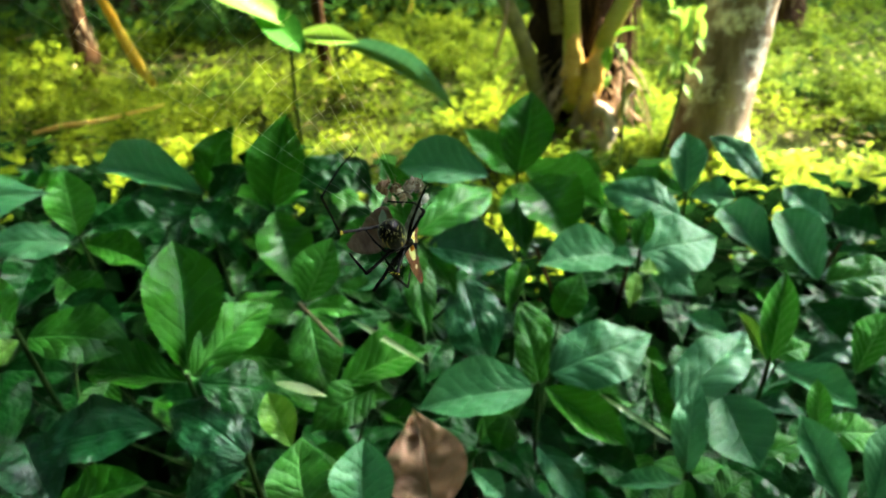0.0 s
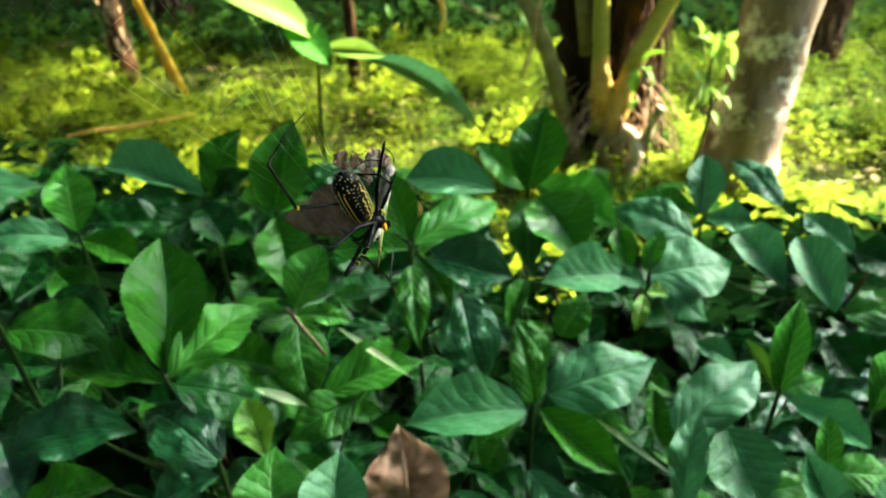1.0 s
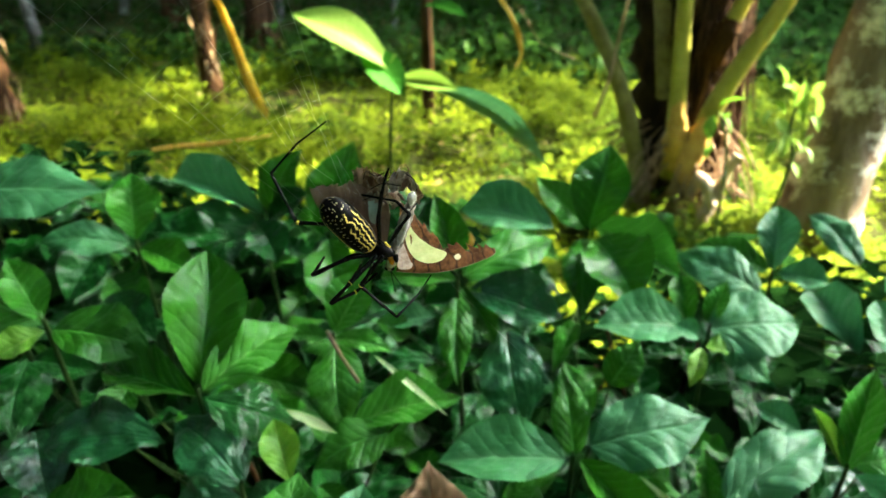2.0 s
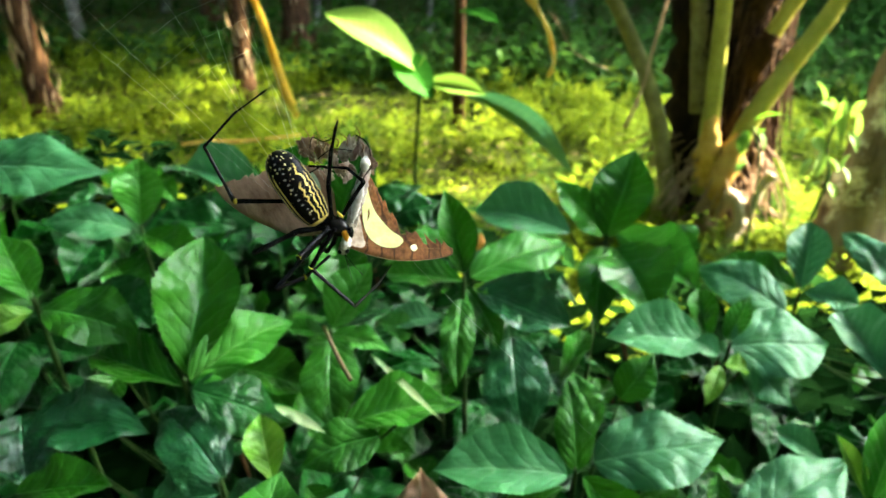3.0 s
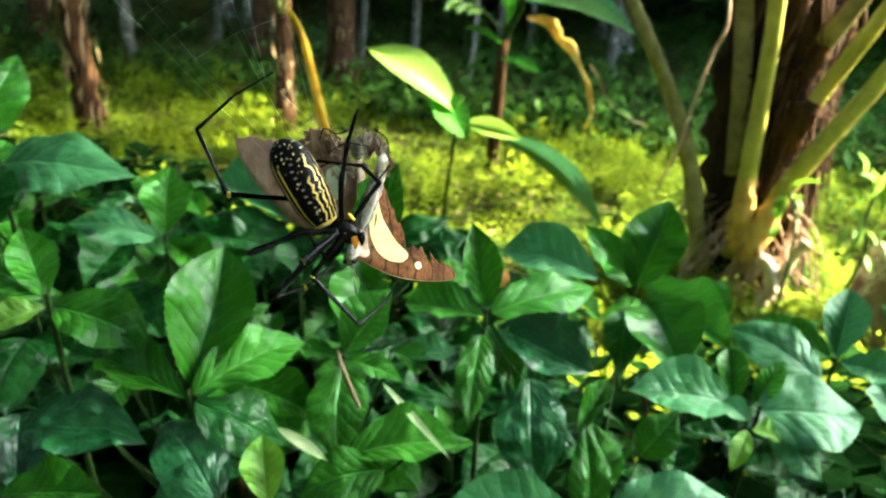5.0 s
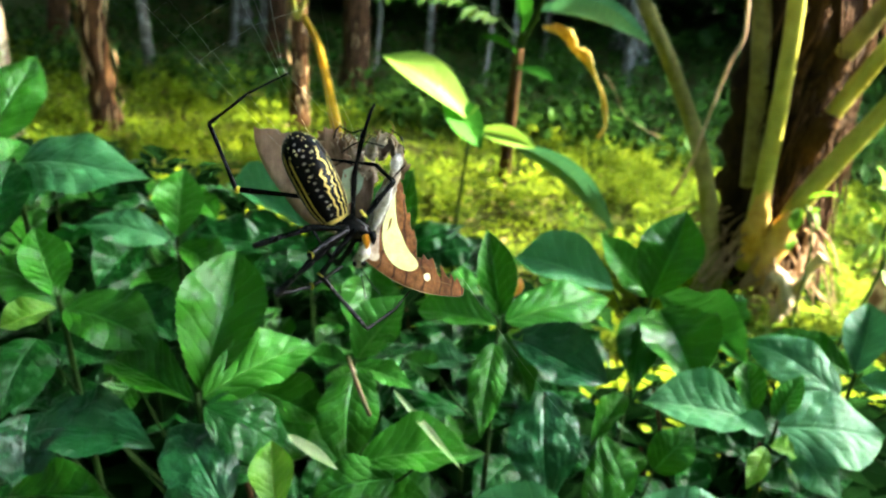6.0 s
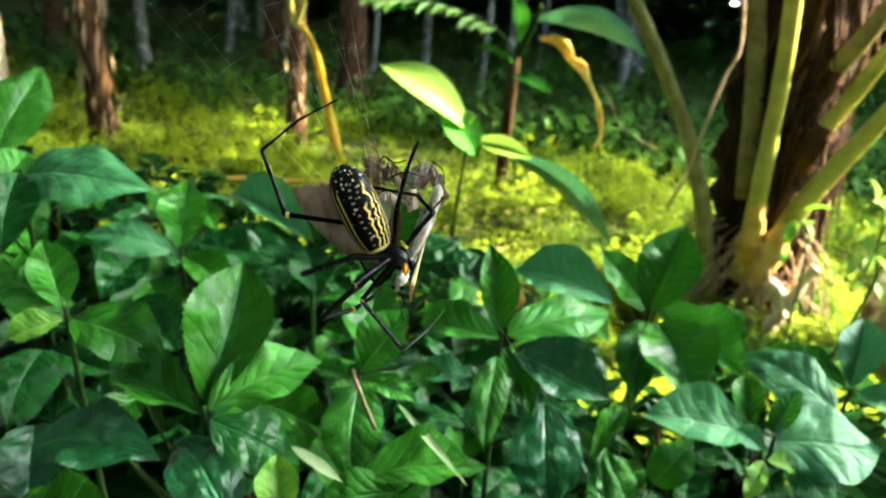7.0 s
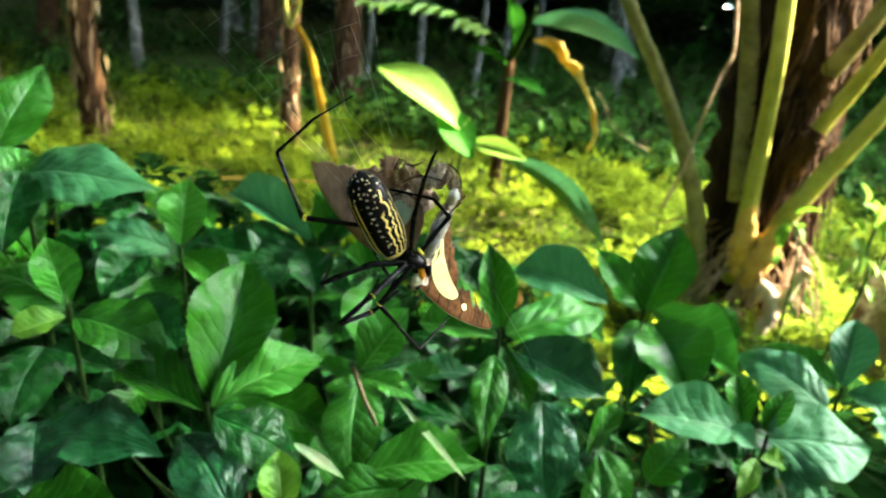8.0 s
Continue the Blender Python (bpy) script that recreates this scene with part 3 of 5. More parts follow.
def blade(mesh, parent, b, az, el, length, width, roll, name="leaf", label=""):
    ob = new(name, mesh)
    ob.parent = parent
    ob.matrix_basis = blade_pose(Vector(b), az, el, length, width, roll)
    if label:
        tagged(ob, label)
    return ob


def blade_to(mesh, parent, b, e, width, roll, name="leaf", label=""):
    d = Vector(e) - Vector(b)
    return blade(mesh, parent, b, math.degrees(math.atan2(d.x, d.y)), math.degrees(math.asin(d.z / d.length)), d.length, width, roll, name, label)


# pale tone takes in the sunlight on these leaves as well
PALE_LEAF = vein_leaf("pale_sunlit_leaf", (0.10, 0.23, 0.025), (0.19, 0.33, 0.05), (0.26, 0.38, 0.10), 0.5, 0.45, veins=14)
# darker green also stands for shade on the first sapling's lower leaf
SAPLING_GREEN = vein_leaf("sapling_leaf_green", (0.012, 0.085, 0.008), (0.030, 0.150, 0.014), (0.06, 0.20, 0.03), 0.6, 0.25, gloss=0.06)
LONG_LEAF = vein_leaf("long_leaf", (0.02, 0.10, 0.04), (0.05, 0.17, 0.07), (0.12, 0.26, 0.12), 0.5, 0.15, veins=16, gloss=0.5)
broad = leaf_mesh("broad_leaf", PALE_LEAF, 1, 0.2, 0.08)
broad_green = leaf_mesh("broad_leaf_green", SAPLING_GREEN, 1, 0.2, 0.05)
strap = leaf_mesh("strap_leaf", LONG_LEAF, 0, 0.35, 0.05, nu=30)

sap = base("sapling", (-0.62, 2.60, 0), "young broad-leaved sapling with one bright sunlit leaf", "sapling")
stalk("stem", [(-0.02, 0.0, -0.02, 0.008), (-0.03, 0, 0.43, 0.006), (-0.005, 0, 0.80, 0.005), (0.0, 0.0, 0.86, 0.003)], STEM_GREEN, sap, 8, 1.0)
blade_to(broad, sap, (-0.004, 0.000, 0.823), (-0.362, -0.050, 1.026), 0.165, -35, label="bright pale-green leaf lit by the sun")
blade_to(leaf_mesh("broad_leaf_shaded", SAPLING_GREEN, 1, 0.2, 0.05), sap, (-0.135, 0.020, 0.905), (0.055, -0.060, 0.740), 0.13, 30)
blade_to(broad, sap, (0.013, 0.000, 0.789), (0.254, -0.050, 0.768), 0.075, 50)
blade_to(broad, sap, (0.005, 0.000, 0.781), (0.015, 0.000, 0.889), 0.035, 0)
blade_to(strap, sap, (0.166, 0.020, 0.744), (0.589, -0.100, 0.512), 0.034, 10, label="long drooping green leaf")

sap = base("sapling", (-2.69, 4.90, 0), "brown-stemmed sapling with forked green top and yellowed drooping stalk", "sapling")
stalk("stem", [(0.02, 0.09, 0.85, 0.060), (0.02, 0.05, 0.98, 0.030), (0.03, 0.0, 1.15, 0.02)], STEM_GREEN, sap)
stalk("dead_stalk", [(0.111, -0.050, 0.925, 0.030), (0.250, -0.100, 0.764, 0.034), (0.390, -0.200, 0.489, 0.042), (0.545, -0.350, 0.228, 0.050), (0.670, -0.450, 0.063, 0.03)], YELLOW_FROND, sap, 8, 0.5, "yellow drooping dead stalk")
stalk("stalk", [(0.060, -0.050, 0.900, 0.022), (0.141, -0.050, 1.121, 0.02), (0.203, -0.050, 1.496, 0.015)], PETIOLE, sap)
stalk("stalk", [(0.060, -0.050, 0.900, 0.022), (0.017, -0.050, 1.072, 0.02), (-0.019, -0.050, 1.482, 0.015)], PETIOLE, sap)

sap = base("sapling", (-0.90, 4.57, 0), "thin brown sapling with arching leaves and a dead hanging one", "sapling")
stalk("stem", [(0, 0, -0.03, 0.05), (0.0, 0, 0.3, 0.042), (0.000, 0.000, 0.501, 0.04), (-0.003, 0.000, 0.912, 0.036)], BARK_BROWN, sap)
stalk("stalk", [(-0.002, 0.000, 0.902, 0.02), (0.087, -0.070, 1.078, 0.016), (0.143, -0.120, 1.246, 0.013)], STEM_GREEN, sap)
stalk("stalk", [(-0.002, 0.000, 0.902, 0.02), (0.014, -0.070, 1.103, 0.016), (-0.038, -0.120, 1.324, 0.013)], STEM_GREEN, sap)
blade_to(strap, sap, (0.113, -0.070, 1.146), (0.812, -0.270, 1.032), 0.15, 10, label="arching pale green leaf")
blade_to(broad_green, sap, (0.026, -0.070, 1.005), (-0.023, -0.170, 1.294), 0.13, 0)
blade_to(broad_green, sap, (0.006, -0.070, 0.884), (-0.232, -0.170, 0.967), 0.12, 20)
blade_to(broad_green, sap, (-0.002, -0.070, 0.797), (0.293, -0.170, 0.742), 0.10, 20)
blade_to(broad_green, sap, (-0.322, 0.030, 1.101), (-0.866, -0.070, 1.121), 0.12, 20)
spray = [(-0.002, 0.0, 0.95), (-0.20, -0.03, 1.10), (-0.55, -0.06, 1.185), (-0.93, -0.07, 1.16)]
stalk("stalk", [(*q, 0.008) for q in spray], STEM_GREEN, sap, 6, 1.0)
for k, q in enumerate(smooth_path(spray, 4)[3:]):
    for side in (-1, 1):
        blade_to(broad, sap, q, (q[0] - 0.07, q[1] - 0.05 + 0.10 * side, q[2] - 0.035 - 0.02 * (k % 3)), 0.055, 12 * side)
stalk("dry_tendril", [(0.568, -0.220, 0.845, 0.0035), (0.634, -0.220, 0.771, 0.0035), (0.729, -0.270, 0.636, 0.0035), (0.846, -0.270, 0.573, 0.0035), (0.944, -0.270, 0.535, 0.005)], TWIG, sap, 6, 1.0, "thin dry tendril")
stalk("dead_leaf", [(0.152, -0.120, 1.061, 0.0096), (0.300, -0.170, 1.046, 0.0400), (0.374, -0.170, 0.957, 0.0240), (0.441, -0.190, 0.928, 0.0368), (0.506, -0.220, 0.841, 0.0160), (0.578, -0.270, 0.741, 0.0144), (0.610, -0.270, 0.647, 0.0208), (0.628, -0.270, 0.559, 0.0112), (0.599, -0.270, 0.473, 0.0096)], DEAD_FROND, sap, 14, 0.35, "yellow curled dead leaf")

plant = base("seedling", (0.755, 2.67, 0.158), "leafy seedling with small pale sunlit leaves", "seedling")
plant.scale = (0.89, 0.89, 0.89)
sl = leaf_mesh("seedling_leaf", PALE_LEAF, 0, 0.2, 0.10, nu=10, nv=2)
blade_to(sl, plant, (0.147, -0.020, 0.572), (0.102, -0.070, 0.724), 0.037, -30)
blade_to(sl, plant, (0.116, -0.040, 0.621), (0.153, -0.090, 0.549), 0.035, 10)
blade_to(sl, plant, (0.101, -0.060, 0.586), (0.059, -0.110, 0.757), 0.037, 35)
blade_to(sl, plant, (0.049, -0.080, 0.640), (0.000, -0.130, 0.765), 0.037, -10)
blade_to(sl, plant, (0.074, -0.020, 0.669), (-0.015, -0.070, 0.726), 0.035, -30)
blade_to(sl, plant, (0.030, -0.040, 0.602), (-0.055, -0.090, 0.675), 0.037, 10)
blade_to(sl, plant, (0.003, -0.060, 0.591), (0.036, -0.110, 0.547), 0.044, 35)
blade_to(sl, plant, (0.040, -0.080, 0.547), (0.024, -0.130, 0.449), 0.037, -10)
blade_to(sl, plant, (0.081, -0.020, 0.504), (0.116, -0.070, 0.454), 0.033, -30)
blade_to(sl, plant, (0.101, -0.040, 0.410), (0.123, -0.090, 0.356), 0.035, 10)
blade_to(sl, plant, (0.071, -0.060, 0.418), (0.014, -0.110, 0.384), 0.033, 35)
blade_to(sl, plant, (0.007, -0.080, 0.513), (-0.032, -0.130, 0.447), 0.030, -10)
blade_to(sl, plant, (0.125, -0.020, 0.667), (0.140, -0.070, 0.745), 0.033, -30)
blade_to(sl, plant, (-0.018, -0.040, 0.619), (-0.054, -0.090, 0.574), 0.027, 10)
blade_to(sl, plant, (0.150, -0.060, 0.536), (0.114, -0.110, 0.481), 0.025, 35)
blade_to(sl, plant, (0.107, -0.080, 0.496), (0.142, -0.130, 0.438), 0.030, -10)
blade_to(sl, plant, (0.013, -0.020, 0.718), (-0.042, -0.070, 0.802), 0.035, -30)
stalk("stem", [(0, 0, -0.21, 0.008), (0.105, 0.000, 0.371, 0.007), (0.071, -0.010, 0.525, 0.006), (0.080, -0.020, 0.714, 0.004)], STEM_GREEN, plant, 6, 1.0)
yl = leaf_mesh("yellow_seedling_leaf", LEAF["y"], 0, 0.2, 0.08, nu=12, nv=3)
plant = base("seedling", (0.576, 2.41, 0.283), "small yellow-green seedling beside the palm stalks", "seedling")
plant.scale = (0.8, 0.8, 0.8)
blade_to(yl, plant, (-0.073, 0.020, 0.615), (0.025, -0.020, 0.655), 0.05, -20)
blade_to(yl, plant, (-0.086, 0.020, 0.577), (-0.098, -0.020, 0.477), 0.055, 20)
blade_to(sl, plant, (-0.066, 0.020, 0.587), (-0.020, -0.020, 0.503), 0.035, 0)
blade_to(yl, plant, (-0.069, 0.020, 0.448), (-0.103, -0.020, 0.401), 0.035, 10)
blade_to(yl, plant, (-0.042, 0.020, 0.558), (-0.031, -0.020, 0.595), 0.03, 0)
stalk("stem", [(0, 0, -0.38, 0.006), (-0.010, 0.020, 0.377, 0.005), (-0.073, 0.020, 0.586, 0.004)], STEM_GREEN, plant, 6, 1.0)
log = base("fallen_stalk", (-2.20, 3.60, 0.12), "dry tan fallen stalk lying on the weeds", "stalk")
stalk("stem", [(-0.16, -0.02, -0.02, 0.009), (0.0, 0.0, 0.004, 0.013), (0.17, 0.035, 0.010, 0.012), (0.36, 0.06, 0.035, 0.009), (0.54, 0.12, 0.055, 0.004)], SHEATH, log, 8, 0.8)
chip = base("fallen_stick", (-3.758, 5.926, 0.050), "pale broken stick on the ground", "stick")
stalk("stem", [(0, 0, 0, 0.03), (0.12, 0.0, 0.02, 0.03), (0.24, -0.08, 0.03, 0.025)], FIBRE, chip, 8, 0.5)


# ---- hedge shrubs ----
BLADES = {}
for tone, material in LEAF.items():
    BLADES[tone] = [
        leaf_mesh("shrub_leaf", material, k % 4, (0.42, 0.58, 0.28, 0.48, 0.36, 0.50)[k], (0.05, 0.09, 0.12, 0.03, 0.10, 0.06)[k], (0.0, 0.1, 0.25, 0.0, 0.15, 0.05)[k], (0.5, 1.2, 0.8, 1.6, 1.1, 0.7)[k], 1.0, 44, 6, 1.0, (0.03, -0.04, 0.06, -0.02, -0.07, 0.05)[k], 1.2 if tone in "dq" else 0.6)
        for k in range(6)
    ]
LABEL = {
    "mature": "shrub with whorls of broad glossy green leaves",
    "young": "shrub with light green young shoots and leaves",
    "bluish": "shrub with leaves tinted bluish for the gleam of the sky",
    "glossy": "shrub with dark glossy puckered low leaves",
}
turn = 0


def shrub(x, y, z, look_of, leaves):
    """One shrub: its stem rises from the ground to the whorl; rows of base offset in cm, compass angle, rise, length and width in cm, roll and tone."""
    global turn
    s = base("shrub", (x, y, 0), LABEL[look_of], "shrub", "hedge shrubs")
    bm = bmesh.new()
    wob = noise.noise(Vector((x * 5, y * 5, 1)))
    tube(bm, [(0.05 * wob, 0.09, -0.02, 0.006), (0.06 * wob, 0.06, z * 0.4, 0.0045), (0.02 * wob, 0.02, z * 0.75, 0.0032), (0, 0, z - 0.02, 0.0024), (0, 0, z + 0.006, 0.0015)], 7, 5)
    part("stem", bm, STEM_GREEN, s)
    for ox, oy, oz, az, el, ln, wd, roll, tone in leaves:
        turn += 1
        b = Vector((ox / 100, oy / 100, z + oz / 100))
        blade(BLADES[tone][turn * 5 % 6 if turn % 7 else 2], s, b, az, el, ln / 100, wd / 100, roll)
        if b.xy.length > 0.02 or abs(oz) > 1.5:
            bm = bmesh.new()
            low = Vector((0.02 * wob, 0.02, max(z + oz / 100 - 0.10, 0.3)))
            mid = low.lerp(b, 0.55) + Vector((0, 0, -0.012))
            tube(bm, [(*low, 0.0015), (*mid, 0.0012), (*b, 0.0010)], 6, 4)
            part("twig", bm, STEM_GREEN, s)


shrub(-0.260, 0.507, 1.010, 'mature', [
    (-0.7, 1.2, 0, -13, 47, 12.4, 7, 14, 'm'),
    (0.1, 0.3, 0, 37, 11, 10.2, 5.1, 31, 'l'),
    (-0.1, -0.4, 0, -77, 0, 10.2, 4.7, -21, 'm'),
    (0.9, -0.6, 0, 59, -35, 8.7, 5.5, 36, 'd'),
    (-0.1, 6.1, -2.5, 76, -22, 8.2, 4.3, 31, 'm'),
    (-10.9, 5, -4.5, -176, -23, 5.1, 3.7, -24, 'm'),
    (-18.1, 4, -6, 110, -21, 5.7, 4.3, 12, 'd'),
])
shrub(-0.416, 0.531, 1.050, 'mature', [
    (1.2, -0.7, 0, 82, -19, 9.1, 5.7, 28, 'm'),
    (-0.9, 0.5, 0, -78, 70, 6.4, 4, -22, 'l'),
    (-0.5, -0, 0, -95, 15, 7.7, 5, -27, 'm'),
    (0.6, -1.1, 0, -138, -13, 4.4, 2.8, -38, 'y'),
    (-2.4, 10.4, -4, 107, -22, 7.9, 5.5, 18, 'd'),
    (-4.9, 2, -6, 72, -19, 6.1, 3.8, 31, 'd'),
    (-4, 0.5, -5, 160, -30, 8, 5.7, -18, 'd'),
])
shrub(-0.474, 0.758, 1.016, 'mature', [
    (-1, 1.1, 0, -5, 75, 8.3, 5.6, 27, 'l'),
    (-1.2, -0.5, 0, -111, 6, 10.3, 4.7, -38, 'b'),
    (1.1, -1.2, 0, 97, -23, 7.6, 4.6, 27, 'm'),
    (-3.7, -1.8, 0, -170, -31, 7.8, 5.5, -31, 'd'),
    (-1.6, -4.1, -2.6, 119, -23, 7.6, 5.3, 12, 'm'),
    (7.4, 8.6, -2.6, -103, 6, 10.2, 5.4, -37, 'd'),
])
shrub(-0.576, 0.642, 1.120, 'bluish', [
    (-0.1, 0.5, 0, 78, 0, 14.5, 7.5, 38, 'b'),
    (-9.6, 5.1, 0, -11, 41, 13.1, 6.5, 27, 'm'),
    (6.9, -9.3, -4, -26, 45, 8.5, 5.4, 17, 'd'),
    (-1.9, -2.5, -2, -16, 22, 7.9, 4.6, 24, 'l'),
])
shrub(-0.371, 0.891, 1.000, 'mature', [
    (-0.1, 0.9, 0, -71, 7, 18.1, 6.7, -28, 'b'),
    (0.3, 1.7, 0, 72, 58, 10.6, 5.5, 59, 'm'),
    (1.3, -0.5, 0, 87, 33, 7.3, 4.2, 47, 'd'),
    (-0.4, -0.5, -1.5, -103, 0, 14.2, 6.3, -37, 'd'),
    (-0.1, -1.7, 0, 135, -34, 7.2, 5.7, 13, 'd'),
])
shrub(-0.270, 0.877, 0.985, 'mature', [
    (-0.5, 1, 0, 44, 68, 13, 7.8, 43, 'm'),
    (-0.2, -0.8, 0, -49, 0, 8.4, 2.5, -21, 'l'),
    (0.3, 0.6, 0, 42, 8, 7.2, 2.9, 32, 'l'),
    (0.3, -1, 0, 159, -31, 11.7, 7.1, 2, 'm'),
    (0.6, 3, 0, 53, 20, 11.5, 4.7, 35, 'd'),
    (3.6, 11.6, -2.5, 65, 15, 7.8, 5.9, 37, 'd'),
    (5.9, 19.6, -2.5, 135, -20, 8.7, 5.8, 21, 'd'),
])
shrub(-0.175, 0.615, 1.005, 'young', [
    (-0.3, 1.1, 0, 48, 54, 7.4, 4.8, 35, 'l'),
    (0.2, -0.2, 0, 88, -10, 5.8, 2.3, 31, 'l'),
    (-0.3, 0, 0, -92, 0, 4, 2.1, -31, 'l'),
    (0.5, -1, 0, 157, -44, 8.7, 5.4, 4, 'm'),
    (4, -7.5, -4, 67, 6, 9.3, 4.8, 28, 'l'),
    (8.2, -1.2, -6.5, 64, 0, 5.3, 2, 28, 'm'),
    (2.2, 7.1, -2.5, 67, -28, 4.3, 3.3, 37, 'm'),
])
shrub(-0.146, 0.439, 0.930, 'young', [
    (-0, -2.9, 0, -10, 43, 7.3, 5.8, 5, 'l'),
    (-2.5, 3.5, 2.5, -36, 47, 5.4, 3.3, -7, 'y'),
    (4.5, 9.6, 3.5, -122, -16, 7.2, 4.8, -26, 'm'),
    (4.7, -3.2, -0.5, -3, 42, 7.5, 5.3, 5, 'b'),
    (-1.3, 6.7, -1, 110, -31, 3.9, 2.7, 21, 'm'),
])
shrub(-0.202, 0.453, 0.965, 'glossy', [
    (-0.1, 0.3, 0, -61, 6, 10.1, 5.6, -15, 'q'),
    (-19.6, 1.8, -0.5, 83, 5, 11.2, 5.8, 26, 'q'),
    (-15.2, -4.5, -0.5, 76, 7, 7.7, 3.7, 26, 'm'),
    (-26.4, 9.4, 2, 155, -31, 7.7, 4.3, -10, 'q'),
    (-5.3, -2.4, -2.5, 72, 20, 6, 4, 27, 'q'),
    (-23, 4.4, -1.5, 138, -22, 7.9, 5.6, -1, 'q'),
    (-0.4, 0.6, -3.5, 70, 27, 4.4, 2.9, 28, 'q'),
])
shrub(-0.069, 0.727, 1.020, 'mature', [
    (-0.2, 6.9, 0, 9, 39, 2.4, 1.4, 12, 'o'),
    (1.2, -1.3, 0, 127, 0, 2.2, 1.3, 27, 'y'),
    (0.5, 0.6, 0, 41, 0, 14.3, 5.5, 29, 'l'),
    (-0.1, -0.5, 0, -83, -6, 8.9, 4.4, -35, 'l'),
    (-0.4, 1.5, 0, -45, 62, 9.1, 4, -22, 'm'),
    (1.7, -2.1, 0, 97, -11, 10.1, 6, 34, 'q'),
    (0.8, -2, 0, 128, -45, 7, 3.3, 24, 'm'),
    (0.6, -4.1, 0, 170, -39, 9.5, 3.5, 0, 'm'),
    (5.6, -2.8, -4.5, 150, -56, 10.9, 6.9, 15, 'q'),
    (-2.5, -0.4, -5, -114, 0, 5.9, 3.1, -34, 'b'),
    (-8.4, 0.5, -5, -145, 0, 6.6, 2.6, -29, 'd'),
])
shrub(0.077, 1.034, 0.945, 'mature', [
    (0, 0, 0, 29, 67, 13.1, 8.4, 19, 'm'),
    (-0.3, 0.8, 0, -91, 45, 11.2, 5.5, -50, 'l'),
    (1.1, 2.6, -0, 129, -11, 15.4, 7.5, 32, 'l'),
    (-0.2, -3, 0, 179, -25, 14.3, 5.8, 2, 'm'),
    (1.3, -3.1, 0, 156, -17, 13.8, 9.4, 17, 'm'),
    (12.1, -19, -3.5, -108, 5, 11.9, 7.2, -32, 'b'),
    (-4.9, -8.3, 4, -83, 4, 13.4, 7.8, -38, 'b'),
    (11.3, -2.2, -1.5, -46, 68, 5.4, 4.3, -39, 'm'),
    (-3.6, -30.1, -4.5, 19, 23, 7.7, 2.7, 10, 'm'),
    (-0.5, -38.6, -4.5, -20, 34, 7.2, 4.5, -11, 'm'),
])
shrub(0.232, 0.855, 0.905, 'young', [
    (-0, -0.4, 0, 73, 0, 12.2, 9.2, 30, 'b'),
    (-0.2, 1.1, 0, 41, 57, 5.9, 2.8, 17, 'l'),
    (-1.6, -2.9, 0, -69, 18, 3.3, 2.9, -35, 'b'),
    (-1.7, -5, 0, -159, -36, 5.1, 2.2, -4, 'y'),
    (-1.3, -4.7, 0, 63, -17, 3.4, 2.6, 31, 'y'),
    (7.1, 7, 1.5, -56, 4, 13, 6.8, -35, 'b'),
    (-2.5, -0, 0, -12, 34, 7.1, 3.5, -14, 'm'),
    (1.8, -0.1, -1.5, 120, -31, 7.7, 4.7, 35, 'b'),
])
shrub(0.351, 1.046, 0.890, 'bluish', [
    (0.3, 1, 0, 6, 53, 10, 5.8, -8, 'b'),
    (-0.5, 0.6, 0, -62, 5, 11.2, 5.7, -37, 'l'),
    (0.7, -0.3, 0, 105, 0, 6.8, 5, 37, 'b'),
    (13.5, 4.3, 0, -18, 8, 14.6, 5, -26, 'b'),
    (5.5, -20.3, 0, -12, 9, 12.3, 6.2, -22, 'b'),
    (9.8, -25.5, 0, -1, 12, 14.3, 6, -18, 'b'),
    (10.6, -25.9, 0, 85, 0, 11.4, 6.1, 28, 'm'),
    (18.2, -10.8, 0, -25, 12, 9.6, 4.8, -30, 'b'),
    (23.2, -15.4, 0, -57, 8, 6.8, 6.3, -37, 'd'),
    (-13.9, 11.1, 0, -63, 45, 4.3, 4.4, -41, 'm'),
    (9.7, -17.4, 0, -87, 10, 5.6, 4.9, -35, 'd'),
])
shrub(0.331, 0.646, 0.885, 'young', [
    (-0, -0.2, 0, 24, 48, 10.7, 3.7, -3, 'l'),
    (-0.2, 0.2, 0, -33, 40, 6.2, 1.6, -29, 'y'),
    (1, 0.7, 0, 79, 14, 4.3, 3.2, 23, 'l'),
    (0.6, -0.8, 0, 126, -13, 8.8, 4.2, 30, 'b'),
    (-12.3, -6.4, 0, 51, 13, 13.5, 6.3, 13, 'b'),
    (-2.9, 4.9, 0, -59, 12, 5, 3, -31, 'b'),
    (-5.8, -2.8, -2.5, 163, -28, 8.5, 7.5, 19, 'b'),
    (8.7, 10.1, 0, 138, -31, 5.8, 5.2, 33, 'd'),
])
shrub(0.201, 0.507, 0.860, 'young', [
    (0.2, 0.6, 0, 20, 47, 9.5, 3.6, -2, 'b'),
    (0.2, 0.3, 0, -64, 0, 3.5, 2.2, -25, 'l'),
    (0.7, 0.2, 0, 71, 0, 3.6, 2.9, 18, 'l'),
    (-0.6, -0.7, 0, -90, 0, 6.8, 2.2, -22, 'b'),
    (-0, -0.3, 0, -161, -43, 3, 2.1, 2, 'l'),
    (0.3, 16.1, 1, 177, -28, 6.5, 2.4, 10, 'm'),
    (2.1, -3.1, 0, 65, 14, 4.1, 3.8, 14, 'm'),
])
